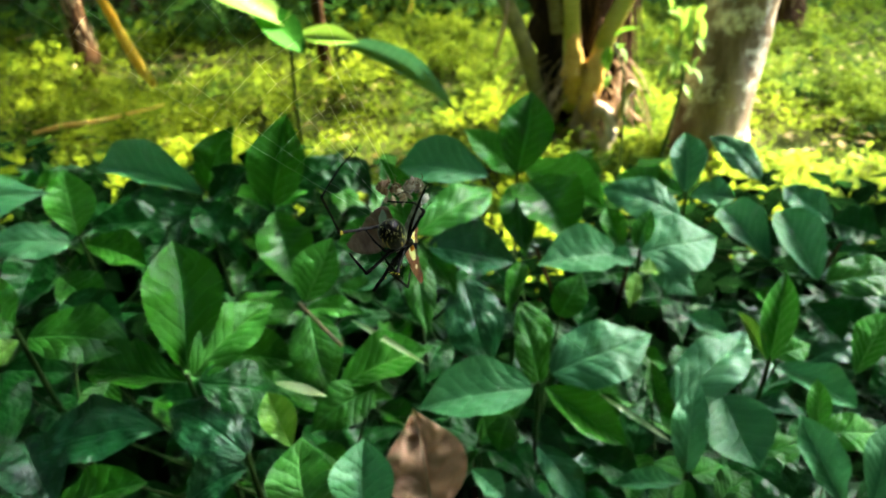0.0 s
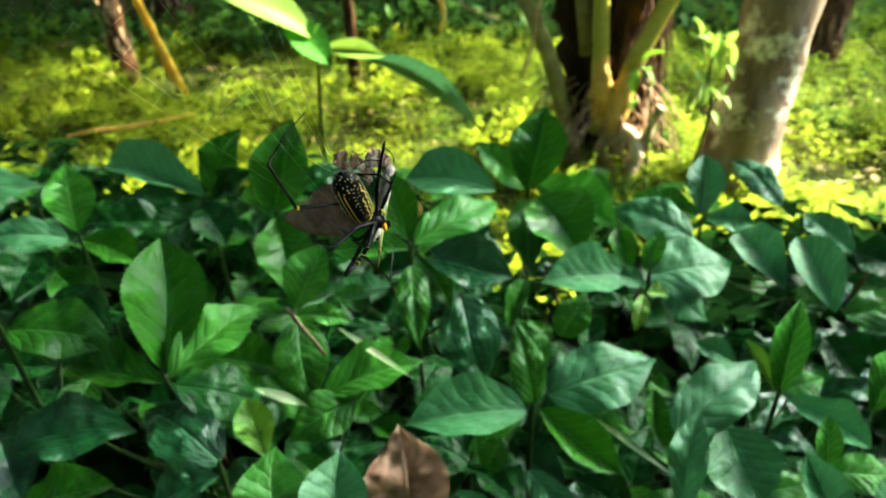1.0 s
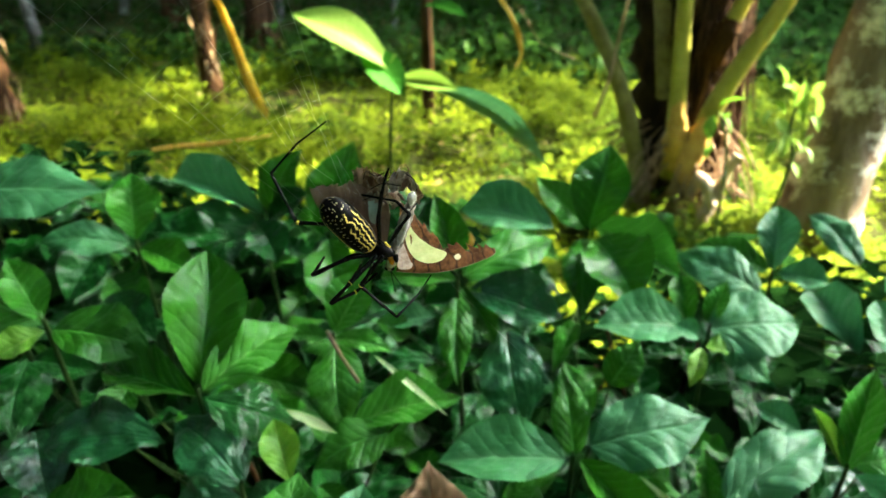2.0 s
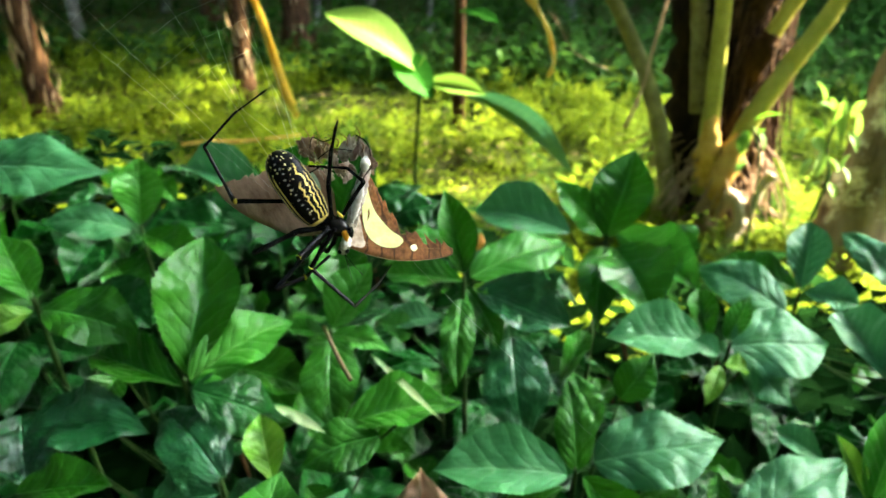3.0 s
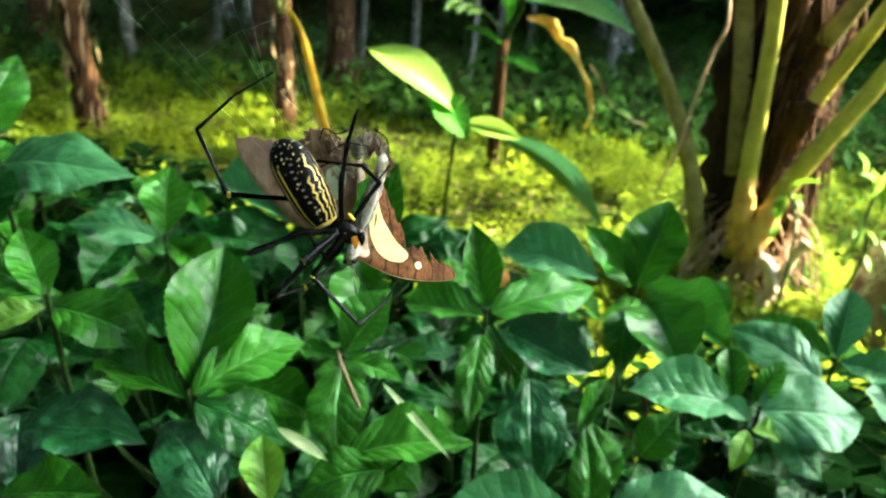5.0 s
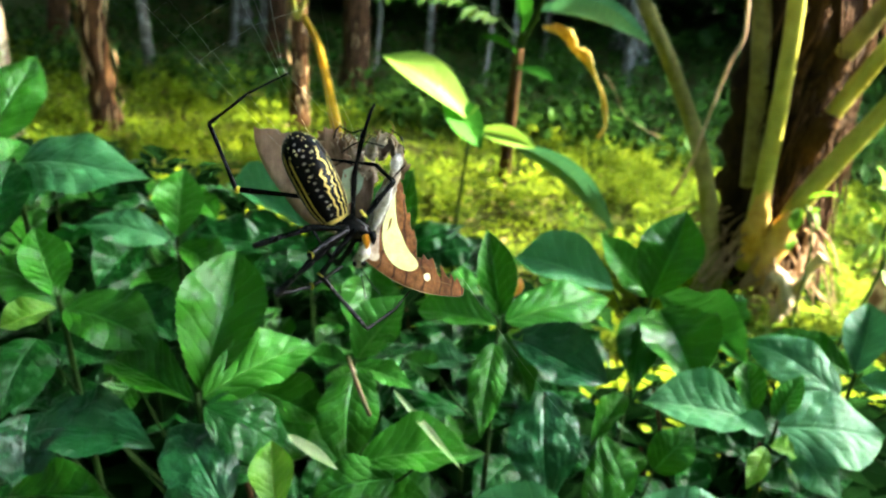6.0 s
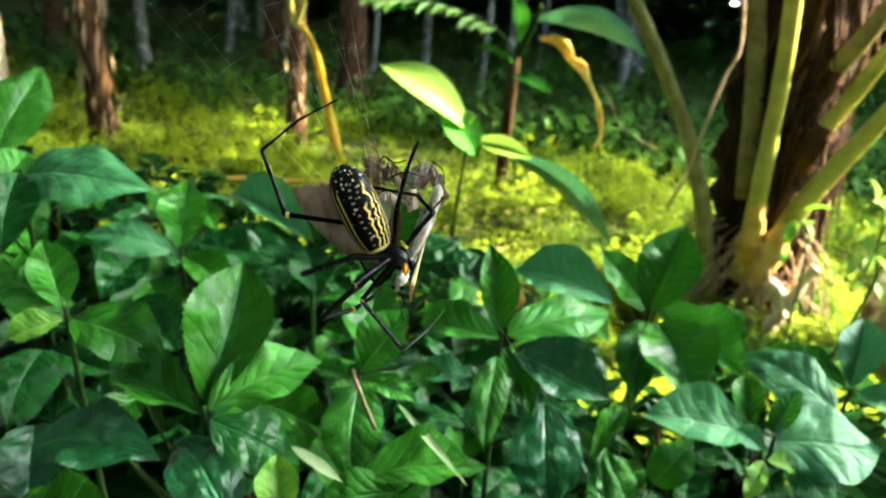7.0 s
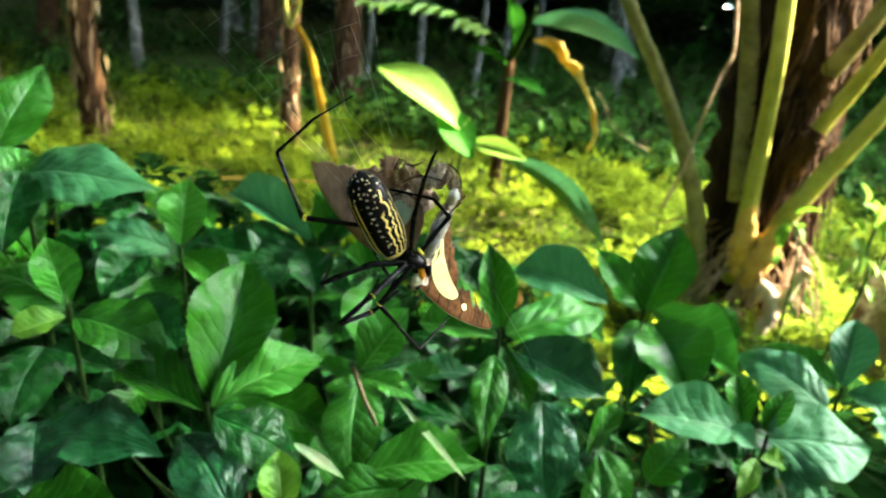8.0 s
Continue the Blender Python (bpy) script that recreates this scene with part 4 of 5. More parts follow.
shrub(0.339, 0.466, 0.860, 'young', [
    (-0.3, 0.3, 0, -25, 42, 8.9, 3.8, -26, 'b'),
    (2, 9.3, 0, 91, 0, 6, 4.3, 24, 'l'),
    (9.5, 18, 0, 48, 37, 8.4, 4.2, 6, 'l'),
    (1.5, 9.7, 0, 10, 47, 5.5, 2.4, -12, 'l'),
    (2.5, 0.4, 0, 30, 38, 8.1, 3.7, -5, 'b'),
    (-4.6, 1.4, 0, 50, 30, 4, 3.2, 7, 'd'),
    (9.4, 14.5, 0, 71, 27, 4.5, 3.8, 16, 'd'),
])
shrub(0.066, 0.615, 0.888, 'mature', [
    (1.7, 1.8, 0, 72, 9, 13, 7.9, 25, 'b'),
    (0.2, 0.2, 0, -21, 49, 9.2, 3.8, -14, 'm'),
    (-0.7, -0.5, 0, -102, 0, 12.9, 6.7, -26, 'b'),
    (0.8, -0.4, 0, 128, -17, 10.5, 4.4, 24, 'm'),
    (-0.5, -5.3, -3.8, 141, -30, 7.9, 3.6, 18, 'b'),
    (-7.7, -9, -2.8, 124, -27, 4.3, 2.6, 20, 'b'),
    (-3.3, -1.9, -2.8, -141, -64, 4.5, 3.4, -19, 'm'),
    (4.1, -6.3, -3.8, 118, -18, 6.5, 4, 24, 'd'),
    (4.2, 13.4, -0.8, 48, 51, 6.5, 4.5, 21, 'm'),
])

# lower whorls under the upper ones; mostly dark tones carry part of their shade
LABEL["low"] = "low shrub with dark green leaves, hedge shade partly in their tone"
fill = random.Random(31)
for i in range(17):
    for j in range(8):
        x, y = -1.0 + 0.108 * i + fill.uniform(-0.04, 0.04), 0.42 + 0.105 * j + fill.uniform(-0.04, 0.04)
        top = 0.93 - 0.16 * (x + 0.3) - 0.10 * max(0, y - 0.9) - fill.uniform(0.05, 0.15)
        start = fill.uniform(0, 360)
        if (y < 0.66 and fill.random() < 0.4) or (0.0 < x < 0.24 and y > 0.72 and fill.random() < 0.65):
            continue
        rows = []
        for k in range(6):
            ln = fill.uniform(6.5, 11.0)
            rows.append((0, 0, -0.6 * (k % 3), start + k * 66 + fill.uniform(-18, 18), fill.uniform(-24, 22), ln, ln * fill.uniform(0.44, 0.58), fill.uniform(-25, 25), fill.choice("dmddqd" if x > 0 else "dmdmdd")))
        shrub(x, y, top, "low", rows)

# leaves inside and below, too deep to be told apart; near-black colour paints shade
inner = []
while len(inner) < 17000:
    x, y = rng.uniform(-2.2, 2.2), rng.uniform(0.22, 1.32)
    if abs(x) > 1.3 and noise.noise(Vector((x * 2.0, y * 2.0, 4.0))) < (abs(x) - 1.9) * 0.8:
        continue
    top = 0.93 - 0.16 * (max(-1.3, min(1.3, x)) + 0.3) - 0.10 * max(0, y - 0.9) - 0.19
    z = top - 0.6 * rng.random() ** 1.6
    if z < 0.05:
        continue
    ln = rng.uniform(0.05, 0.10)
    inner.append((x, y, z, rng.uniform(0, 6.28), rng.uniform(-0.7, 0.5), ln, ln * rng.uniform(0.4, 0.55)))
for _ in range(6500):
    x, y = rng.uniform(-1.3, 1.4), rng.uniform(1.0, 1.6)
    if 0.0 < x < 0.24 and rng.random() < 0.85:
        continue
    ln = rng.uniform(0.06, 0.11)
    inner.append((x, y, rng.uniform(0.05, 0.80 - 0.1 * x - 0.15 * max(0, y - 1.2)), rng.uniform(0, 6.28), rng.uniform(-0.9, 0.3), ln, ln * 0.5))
scatter("inner_foliage", inner, HEDGE_INNER_SHADE, "inner hedge foliage, its deep shade put into near-black leaf colour", "foliage")
bm = bmesh.new()
for _ in range(36):
    x, y = rng.uniform(-1.2, 1.2), rng.uniform(0.3, 1.25)
    tube(bm, [(x, y, -0.02, 0.007), (x + rng.uniform(-0.06, 0.06), y + rng.uniform(-0.06, 0.06), 0.4, 0.005), (x + rng.uniform(-0.12, 0.12), y + rng.uniform(-0.1, 0.1), 0.8, 0.003)], 6, 3)
tagged(part("hedge_stems", bm, BARK_BROWN), "thin brown stems inside the hedge", "stems", "", "stuff")


# ---- dry bits caught in the hedge ----
straw_blade = leaf_mesh("straw_blade", STRAW, 0, 0.25, 0.03, 0.0, 0.6, 0.0, 16, 2)


def dry_blade(name, a, b, width, label):
    o = Vector(a)
    t = base(name, o, label, "blade")
    e = Vector(b) - o
    az, el = math.degrees(math.atan2(e.x, e.y)), math.degrees(math.asin(e.z / e.length))
    ob = new("blade", straw_blade)
    ob.parent = t
    ob.matrix_basis = blade_pose(Vector(), az, el, e.length, width, 20, width * 1.6)
    return t


dry_blade("dry_grass_blade", (-0.123, 0.580, 1.015), (-0.047, 0.542, 0.985), 0.0065, "pale dry grass blade lying across the leaves")
dry_blade("dry_grass_blade", (-0.192, 0.526, 0.985), (-0.143, 0.521, 0.970), 0.010, "pale dry grass blade lying across the leaves")
dry_blade("dry_grass_blade", (0.136, 0.622, 0.865), (0.205, 0.560, 0.850), 0.007, "pale dry grass blade lying across the leaves")
twig = base("twig", (-0.181, 0.615, 1.012), "short brown bare twig under a leaf whorl", "twig")
bm = bmesh.new()
tube(bm, [(0, 0, 0, 0.0020), (0.032, -0.048, 0.006, 0.0018), (0.055, -0.076, 0.004, 0.0018)], 8, 3, 0.2)
part("bark", bm, TWIG, twig)
dl = base("dead_leaf", (-0.050, 0.475, 0.860), "large curled brown dead leaf lodged in the hedge", "dead leaf")
dm = leaf_mesh("dead_blade", DEAD_LEAF, 2, 0.75, 0.10, 0.4, 3.0, 0.0, 30, 6, 1.0, 0.06, 3.0)
blade_to(dm, dl, (0, 0, 0), (-0.017, 0.068, 0.070), 0.080, -10, "blade")
bm = bmesh.new()
tube(bm, [(0, 0, -0.02, 0.0022), (0, 0, 0, 0.0018), (-0.005, 0.019, 0.052, 0.0012), (-0.016, 0.064, 0.070, 0.0005)], 6, 4)
part("midrib", bm, TWIG, dl)


# ---- spider, prey and web ----
MM = 0.001


def gloss_black(name, tint):
    m, nt, p = mat(name)
    a = noise_tex(nt, 900.0, 4.0, 0.6)
    col = mix(nt, a, (0.001, 0.001, 0.001), tint)
    nt.links.new(col, p.inputs["Base Color"])
    p.inputs["Roughness"].default_value = 0.26
    p.inputs["Specular IOR Level"].default_value = 0.09
    bump(nt, p, a, 0.15, 0.00005)
    return m


LEG_BLACK = gloss_black("leg_black", (0.004, 0.004, 0.005))
HEAD_GREY = gloss_black("carapace_dark", (0.007, 0.006, 0.005))
YELLOW_MARK = grainy("yellow_mark", (0.55, 0.36, 0.02), (0.80, 0.62, 0.10), 900.0, 0.45, 0.0001)
ORANGE_MARK = grainy("orange_mark", (0.50, 0.15, 0.01), (0.75, 0.32, 0.03), 900.0, 0.45, 0.0001)


def abdomen_skin():
    """Black skin with wavy yellow lines along the back and pale dots at the hind end."""
    m, nt, p = mat("abdomen_skin")
    uv = nt.nodes.new("ShaderNodeUVMap")
    sep = nt.nodes.new("ShaderNodeSeparateXYZ")
    nt.links.new(uv.outputs[0], sep.inputs[0])
    u, v = math_node(nt, "SUBTRACT", 1.0, sep.outputs[0]), sep.outputs[1]
    mp = nt.nodes.new("ShaderNodeMapping")
    mp.inputs["Scale"].default_value = (2.6, 8.0, 1.0)
    nt.links.new(uv.outputs[0], mp.inputs[0])
    nz = node(nt, "ShaderNodeTexNoise", Scale=1.6, Detail=2.0)
    nt.links.new(mp.outputs[0], nz.inputs["Vector"])
    wob = math_node(nt, "MULTIPLY", math_node(nt, "SUBTRACT", nz.outputs["Fac"], 0.5), 0.11)
    uw = math_node(nt, "ADD", u, wob)
    total = None
    for centre, half, wavy, reach in ((0.335, 0.010, 0, 0.86), (0.385, 0.011, 0, 0.78), (0.555, 0.010, 1, 0.58), (0.610, 0.010, 1, 0.80), (0.660, 0.009, 1, 0.66), (0.725, 0.010, 1, 0.74), (0.27, 0.009, 1, 0.8),
                                      (0.20, 0.011, 1, 0.8), (0.10, 0.011, 1, 0.8), (0.82, 0.011, 1, 0.8), (0.92, 0.011, 1, 0.8)):
        off = math_node(nt, "ABSOLUTE", math_node(nt, "SUBTRACT", uw if wavy else u, centre))
        ln = math_node(nt, "MULTIPLY", math_node(nt, "SUBTRACT", half, off), 260.0, clamp=True)
        ln = math_node(nt, "MULTIPLY", ln, math_node(nt, "MULTIPLY", math_node(nt, "SUBTRACT", reach, v), 18.0, clamp=True))
        total = ln if total is None else math_node(nt, "MAXIMUM", total, ln)
    gate = math_node(nt, "MULTIPLY", math_node(nt, "SUBTRACT", v, 0.04), 30.0, clamp=True)
    gap = ramp(nt, node_noise(nt, uv, (9.0, 30.0, 1.0)), [(0.28, (0, 0, 0)), (0.36, (1, 1, 1))])
    lines = math_node(nt, "MULTIPLY", math_node(nt, "MULTIPLY", total, gate), gap)
    rim = math_node(nt, "MULTIPLY", math_node(nt, "SUBTRACT", 0.022, math_node(nt, "ABSOLUTE", math_node(nt, "SUBTRACT", v, 0.085))), 120.0, clamp=True)
    lines = math_node(nt, "MAXIMUM", lines, rim)
    mp2 = nt.nodes.new("ShaderNodeMapping")
    mp2.inputs["Scale"].default_value = (30.0, 22.0, 1.0)
    nt.links.new(uv.outputs[0], mp2.inputs[0])
    vo = node(nt, "ShaderNodeTexVoronoi", Scale=1.0, Randomness=0.75)
    nt.links.new(mp2.outputs[0], vo.inputs["Vector"])
    dot = math_node(nt, "MULTIPLY", math_node(nt, "SUBTRACT", 0.29, vo.outputs["Distance"]), 9.0, clamp=True)
    top = math_node(nt, "MULTIPLY", math_node(nt, "SUBTRACT", v, 0.72), 14.0, clamp=True)
    sparse = ramp(nt, node_noise(nt, uv, (14.0, 12.0, 1.0)), [(0.52, (0, 0, 0)), (0.60, (1, 1, 1))])
    dots = math_node(nt, "MULTIPLY", dot, math_node(nt, "MAXIMUM", top, math_node(nt, "MULTIPLY", sparse, 0.8)))
    ladder = math_node(nt, "MULTIPLY", math_node(nt, "SUBTRACT", 0.014, math_node(nt, "ABSOLUTE", math_node(nt, "SUBTRACT", uw, 0.490))), 150.0, clamp=True)
    rung = math_node(nt, "MULTIPLY", math_node(nt, "SUBTRACT", math_node(nt, "SINE", math_node(nt, "MULTIPLY", v, 95.0)), 0.55), 4.0, clamp=True)
    rung = math_node(nt, "MULTIPLY", math_node(nt, "MULTIPLY", ladder, rung), math_node(nt, "MULTIPLY", math_node(nt, "SUBTRACT", v, 0.12), 20.0, clamp=True))
    col = mix(nt, lines, (0.002, 0.0015, 0.0015), (0.74, 0.55, 0.15))
    col = mix(nt, dots, col, (0.85, 0.76, 0.36))
    col = mix(nt, math_node(nt, "MULTIPLY", rung, 0.4), col, (0.55, 0.55, 0.50))
    nt.links.new(col, p.inputs["Base Color"])
    p.inputs["Roughness"].default_value = 0.32
    p.inputs["Specular IOR Level"].default_value = 0.07
    bump(nt, p, math_node(nt, "MAXIMUM", lines, dots), 0.3, 0.0002)
    return m


def node_noise(nt, uv, scale):
    mp = nt.nodes.new("ShaderNodeMapping")
    mp.inputs["Scale"].default_value = scale
    nt.links.new(uv.outputs[0], mp.inputs[0])
    nz = node(nt, "ShaderNodeTexNoise", Scale=1.0, Detail=2.0)
    nt.links.new(mp.outputs[0], nz.inputs["Vector"])
    return nz.outputs["Fac"]


def lathe(bm, a, b, profile, front, segs=28, squash=0.92, uvs=True):
    """A body turned round the line from a to b: profile gives (share of the length, radius); u runs round it, 0.5 at the front."""
    a, b = Vector(a), Vector(b)
    way = (b - a).normalized()
    f = (Vector(front) - way * Vector(front).dot(way)).normalized()
    r = way.cross(f)
    layer = bm.loops.layers.uv.new("UVMap")
    rings = []
    for t, rad in profile:
        c = a.lerp(b, t)
        rings.append([bm.verts.new(c + (-f * math.cos(2 * math.pi * k / segs) * squash + r * math.sin(2 * math.pi * k / segs)) * max(rad, 1e-5)) for k in range(segs)])
    for i in range(len(rings) - 1):
        for k in range(segs):
            q = bm.faces.new((rings[i][k], rings[i][(k + 1) % segs], rings[i + 1][(k + 1) % segs], rings[i + 1][k]))
            for lp, (kk, ii) in zip(q.loops, ((k, i), (k + 1, i), (k + 1, i + 1), (k, i + 1))):
                lp[layer].uv = (kk / segs, profile[ii][0])
    return bm


spider = base("spider", (0, 0, 0), "black orb-web spider with yellow-lined abdomen hanging head down on its web", "spider")
bm = bmesh.new()
prof = [(t, 5.6 * MM * max(0.0, 1 - abs(2 * t - 1.02) ** 3.2) ** 0.55 * (0.93 + 0.10 * t)) for t in [k / 26 for k in range(27)]]
lathe(bm, Vector((-3.2, 0.6, -0.6)) * MM, Vector((-14.6, -2.4, 22.4)) * MM, prof, (0.10, -1, 0.0))
abdomen = part("abdomen", bm, abdomen_skin(), spider, "black abdomen with wavy yellow lines and pale dots")
bm = bmesh.new()
prof = [(t, 3.3 * MM * max(0.0, 1 - abs(2 * t - 1.0) ** 2.6) ** 0.5 * (1.05 - 0.25 * t)) for t in [k / 14 for k in range(15)]]
lathe(bm, Vector((-4.2, 0.4, 1.0)) * MM, Vector((4.4, 1.2, -2.6)) * MM, prof, (0.10, -1, 0.0), 20)
part("cephalothorax", bm, HEAD_GREY, spider)
for k, (x, z) in enumerate(((3.0, -2.4), (4.6, -1.5))):
    bm = bmesh.new()
    tube(bm, [(x * MM, -0.4 * MM, z * MM, 1.0 * MM), ((x + 0.4) * MM, -0.8 * MM, (z - 1.6) * MM, 0.9 * MM), ((x + 0.3) * MM, 0, (z - 3.0) * MM, 0.3 * MM)], 10, 4)
    part("fang_base", bm, ORANGE_MARK if k == 0 else LEG_BLACK, spider, "orange jaw" if k == 0 else "")
bm = bmesh.new()
tube(bm, [(2.0 * MM, -2.0 * MM, 3.8 * MM, 0.25 * MM), (2.7 * MM, -2.3 * MM, 2.9 * MM, 0.45 * MM), (3.6 * MM, -2.0 * MM, 2.0 * MM, 0.3 * MM)], 8, 4)
part("breast_mark", bm, YELLOW_MARK, spider, "yellow mark on the underside")


def spider_leg(pts, thick=0.88, joint=0, thin=False):
    """A jointed leg through points in mm from the head; one joint may carry a yellow band."""
    rows = []
    for k, q in enumerate(pts):
        w = (0.95, 0.92, 0.78, 0.58, 0.42, 0.25)[k] * thick * 0.92
        if thin:
            w = (0.75, 0.70, 0.62, 0.42, 0.2)[k]
        rows.append((q[0] * MM, q[1] * MM, q[2] * MM, w * MM))
    # straight limbs between the joints, a slight swelling at each
    fine = []
    for (r0, r1) in zip(rows, rows[1:]):
        for t in (0.0, 0.06, 0.3, 0.6, 0.9):
            c = [r0[i] + (r1[i] - r0[i]) * t for i in range(4)]
            c[3] *= 1.0 + (0.18 if t in (0.06, 0.9) else 0.0) - (0.12 if t == 0.3 else 0)
            fine.append(tuple(c))
    fine.append(rows[-1])
    bm = bmesh.new()
    tube(bm, fine, 9, 2)
    leg = part("leg", bm, LEG_BLACK, spider)
    if joint:
        q = pts[joint]
        a = Vector(q) * MM
        b = a.lerp(Vector(pts[joint - 1]) * MM, 0.045)
        bm = bmesh.new()
        w = 0.92 * MM
        tube(bm, [(*a, w * 0.8), (*a.lerp(b, 0.5), w), (*b, w * 0.85)], 9, 2)
        part("joint_band", bm, YELLOW_MARK, leg, "yellow joint band")


spider_leg(((0, 0, 0.6), (-9, 4, 7), (-29.1, 1.0, 9.1), (-36.5, 3.2, 25.7), (-28.0, 8.0, 34.5), (-18.5, 12.7, 40.9)), joint=2)
spider_leg(((0, -1.5, 1.5), (0.6, -3.0, 12), (2.6, -3.6, 21), (4.8, -3.4, 27.8), (5.6, -3.2, 29.5)), thin=True)
spider_leg(((-1, -2, -0.6), (-9.5, -5.2, -0.6), (-21.2, -10.4, -4.9), (-22.0, -2, -5.4), (-22.6, 6, -5.8)), thick=0.98)
spider_leg(((-1, -2, -1), (-9, -5.5, -8.5), (-16.9, -8.9, -16.3), (-9.5, -3.0, -14.6), (-3.0, 3.0, -10.0)), thick=0.98, joint=3)
spider_leg(((1, -2, -1), (-3.5, -3.2, -6.5), (-7.5, -3.7, -12.0), (3.5, -0.4, -25.3), (9.5, 10, -21.5), (13.2, 17.0, -17.0)), joint=2)
spider_leg(((-1, -2.5, -1), (-5.5, -8, -4.5), (-8.3, -12, -7.0), (-8.6, -4, -7.3), (-8.8, 4, -7.5)), thick=0.98, joint=2)
spider_leg(((2, 1, 1), (5.8, 2.4, 6.5), (9.6, 4.0, 11.2), (5.0, 5.0, 15.6), (-7.0, 6.5, 17.2)))
spider_leg(((1, 1, -2), (-2, 5, -6.5), (-5, 8, -9.5), (-9, 12, -6), (-13, 14, 0)))

# ---- butterfly ----
m, nt, p = mat("wing_brown")
a = noise_tex(nt, 420.0, 6.0, 0.7)
b2 = noise_tex(nt, 110.0, 4.0, 0.6)
c = mix(nt, ramp(nt, a, [(0.3, (0, 0, 0)), (0.7, (1, 1, 1))]), (0.046, 0.018, 0.007), (0.200, 0.085, 0.028))
c = mix(nt, ramp(nt, b2, [(0.50, (0, 0, 0)), (0.66, (1, 1, 1))]), c, (0.050, 0.020, 0.009))
wv = node(nt, "ShaderNodeTexWave", Scale=60.0, Distortion=6.0, Detail=2.0, Detail_Scale=1.5)
tc = nt.nodes.new("ShaderNodeTexCoord")
nt.links.new(tc.outputs["Object"], wv.inputs["Vector"])
c = mix(nt, ramp(nt, wv.outputs["Fac"], [(0.0, (0.8, 0.8, 0.8)), (0.09, (0, 0, 0))]), c, (0.022, 0.010, 0.006))
nt.links.new(c, p.inputs["Base Color"])
p.inputs["Roughness"].default_value = 0.7
bump(nt, p, a, 0.5, 0.0004)
translucent_mix(nt, p, c, 0.25)
WING_BROWN = m
m, nt, p = mat("wing_underside")
a = noise_tex(nt, 260.0, 6.0, 0.7, "Object", (1.0, 1.0, 0.4))
c = mix(nt, ramp(nt, a, [(0.3, (0, 0, 0)), (0.7, (1, 1, 1))]), (0.11, 0.064, 0.040), (0.36, 0.245, 0.17))
nt.links.new(c, p.inputs["Base Color"])
p.inputs["Roughness"].default_value = 0.75
bump(nt, p, a, 0.5, 0.0004)
translucent_mix(nt, p, c, 0.3)
WING_UNDER = m
WING_PALE = grainy("wing_pale_band", (0.44, 0.48, 0.17), (0.62, 0.65, 0.28), 350.0, 0.6, 0.0003, 0.25)
WING_SPOT = grainy("wing_cream_spot", (0.56, 0.50, 0.28), (0.70, 0.64, 0.40), 350.0, 0.6, 0.0003)
FUR = grainy("butterfly_fur", (0.06, 0.045, 0.035), (0.44, 0.38, 0.31), 380.0, 0.9, 0.0008)
SCRAP = grainy("wing_scrap", (0.07, 0.05, 0.034), (0.46, 0.38, 0.29), 330.0, 0.85, 0.0008)
GREENISH = grainy("wing_pale_green", (0.36, 0.48, 0.34), (0.55, 0.66, 0.50), 300.0, 0.6, 0.0004, 0.3)
SCRAP_PALE = grainy("wing_base_grey", (0.20, 0.14, 0.095), (0.46, 0.37, 0.28), 330.0, 0.8, 0.0006)
VEIN = grainy("wing_vein", (0.09, 0.055, 0.026), (0.20, 0.125, 0.055), 300.0, 0.7, 0.0002)


def sheet(outline, e1, h, thick, dip=0.0, ragged=(), lift=0.0, seed=1, tear=1.0):
    """A thin wing sheet in the plane of e1 and h through a smooth outline in mm; the named stretch of its edge is torn."""
    e1, h = Vector(e1), Vector(h)
    n = e1.cross(h).normalized()
    ring = smooth_path(list(outline) + [outline[0]], 9)[:-1]
    turn_way = 0.5 * sum(ring[i - 1][0] * ring[i][1] - ring[i][0] * ring[i - 1][1] for i in range(len(ring)))
    r = random.Random(seed)
    pts = []
    bite, left = 0.0, 0
    for i, q in enumerate(ring):
        s = i / len(ring)
        if ragged and ragged[0] <= s <= ragged[1]:
            if left <= 0:
                bite, left = r.choice((0.0, 0.0, 0.3, 0.8, 1.3, 2.1)) * tear, r.choice((1, 2, 2, 3, 4))
            left -= 1
            d = ring[(i + 1) % len(ring)] - ring[i - 1]
            inward = np.array((-d[1], d[0])) * (1 if turn_way > 0 else -1) / max(np.hypot(*d), 1e-6)
            q = q + inward * (bite + r.uniform(0, 0.25) * tear)
        pts.append(q)
    bm = bmesh.new()
    sides = []
    for side in (1, -1):
        row = []
        for q in pts:
            bow = dip * math.sin(min((q[0] * q[0] + q[1] * q[1]) ** 0.5 / 38.0, 1) * 3.0)
            row.append(bm.verts.new((e1 * q[0] + h * q[1] + n * (side * thick * 0.5 + bow + lift)) * MM))
        bm.faces.new(row if side > 0 else row[::-1])
        sides.append(row)
    bmesh.ops.triangulate(bm, faces=bm.faces[:])
    for i in range(len(pts)):
        j = (i + 1) % len(pts)
        bm.faces.new((sides[0][i], sides[1][i], sides[1][j], sides[0][j]))
    return bm


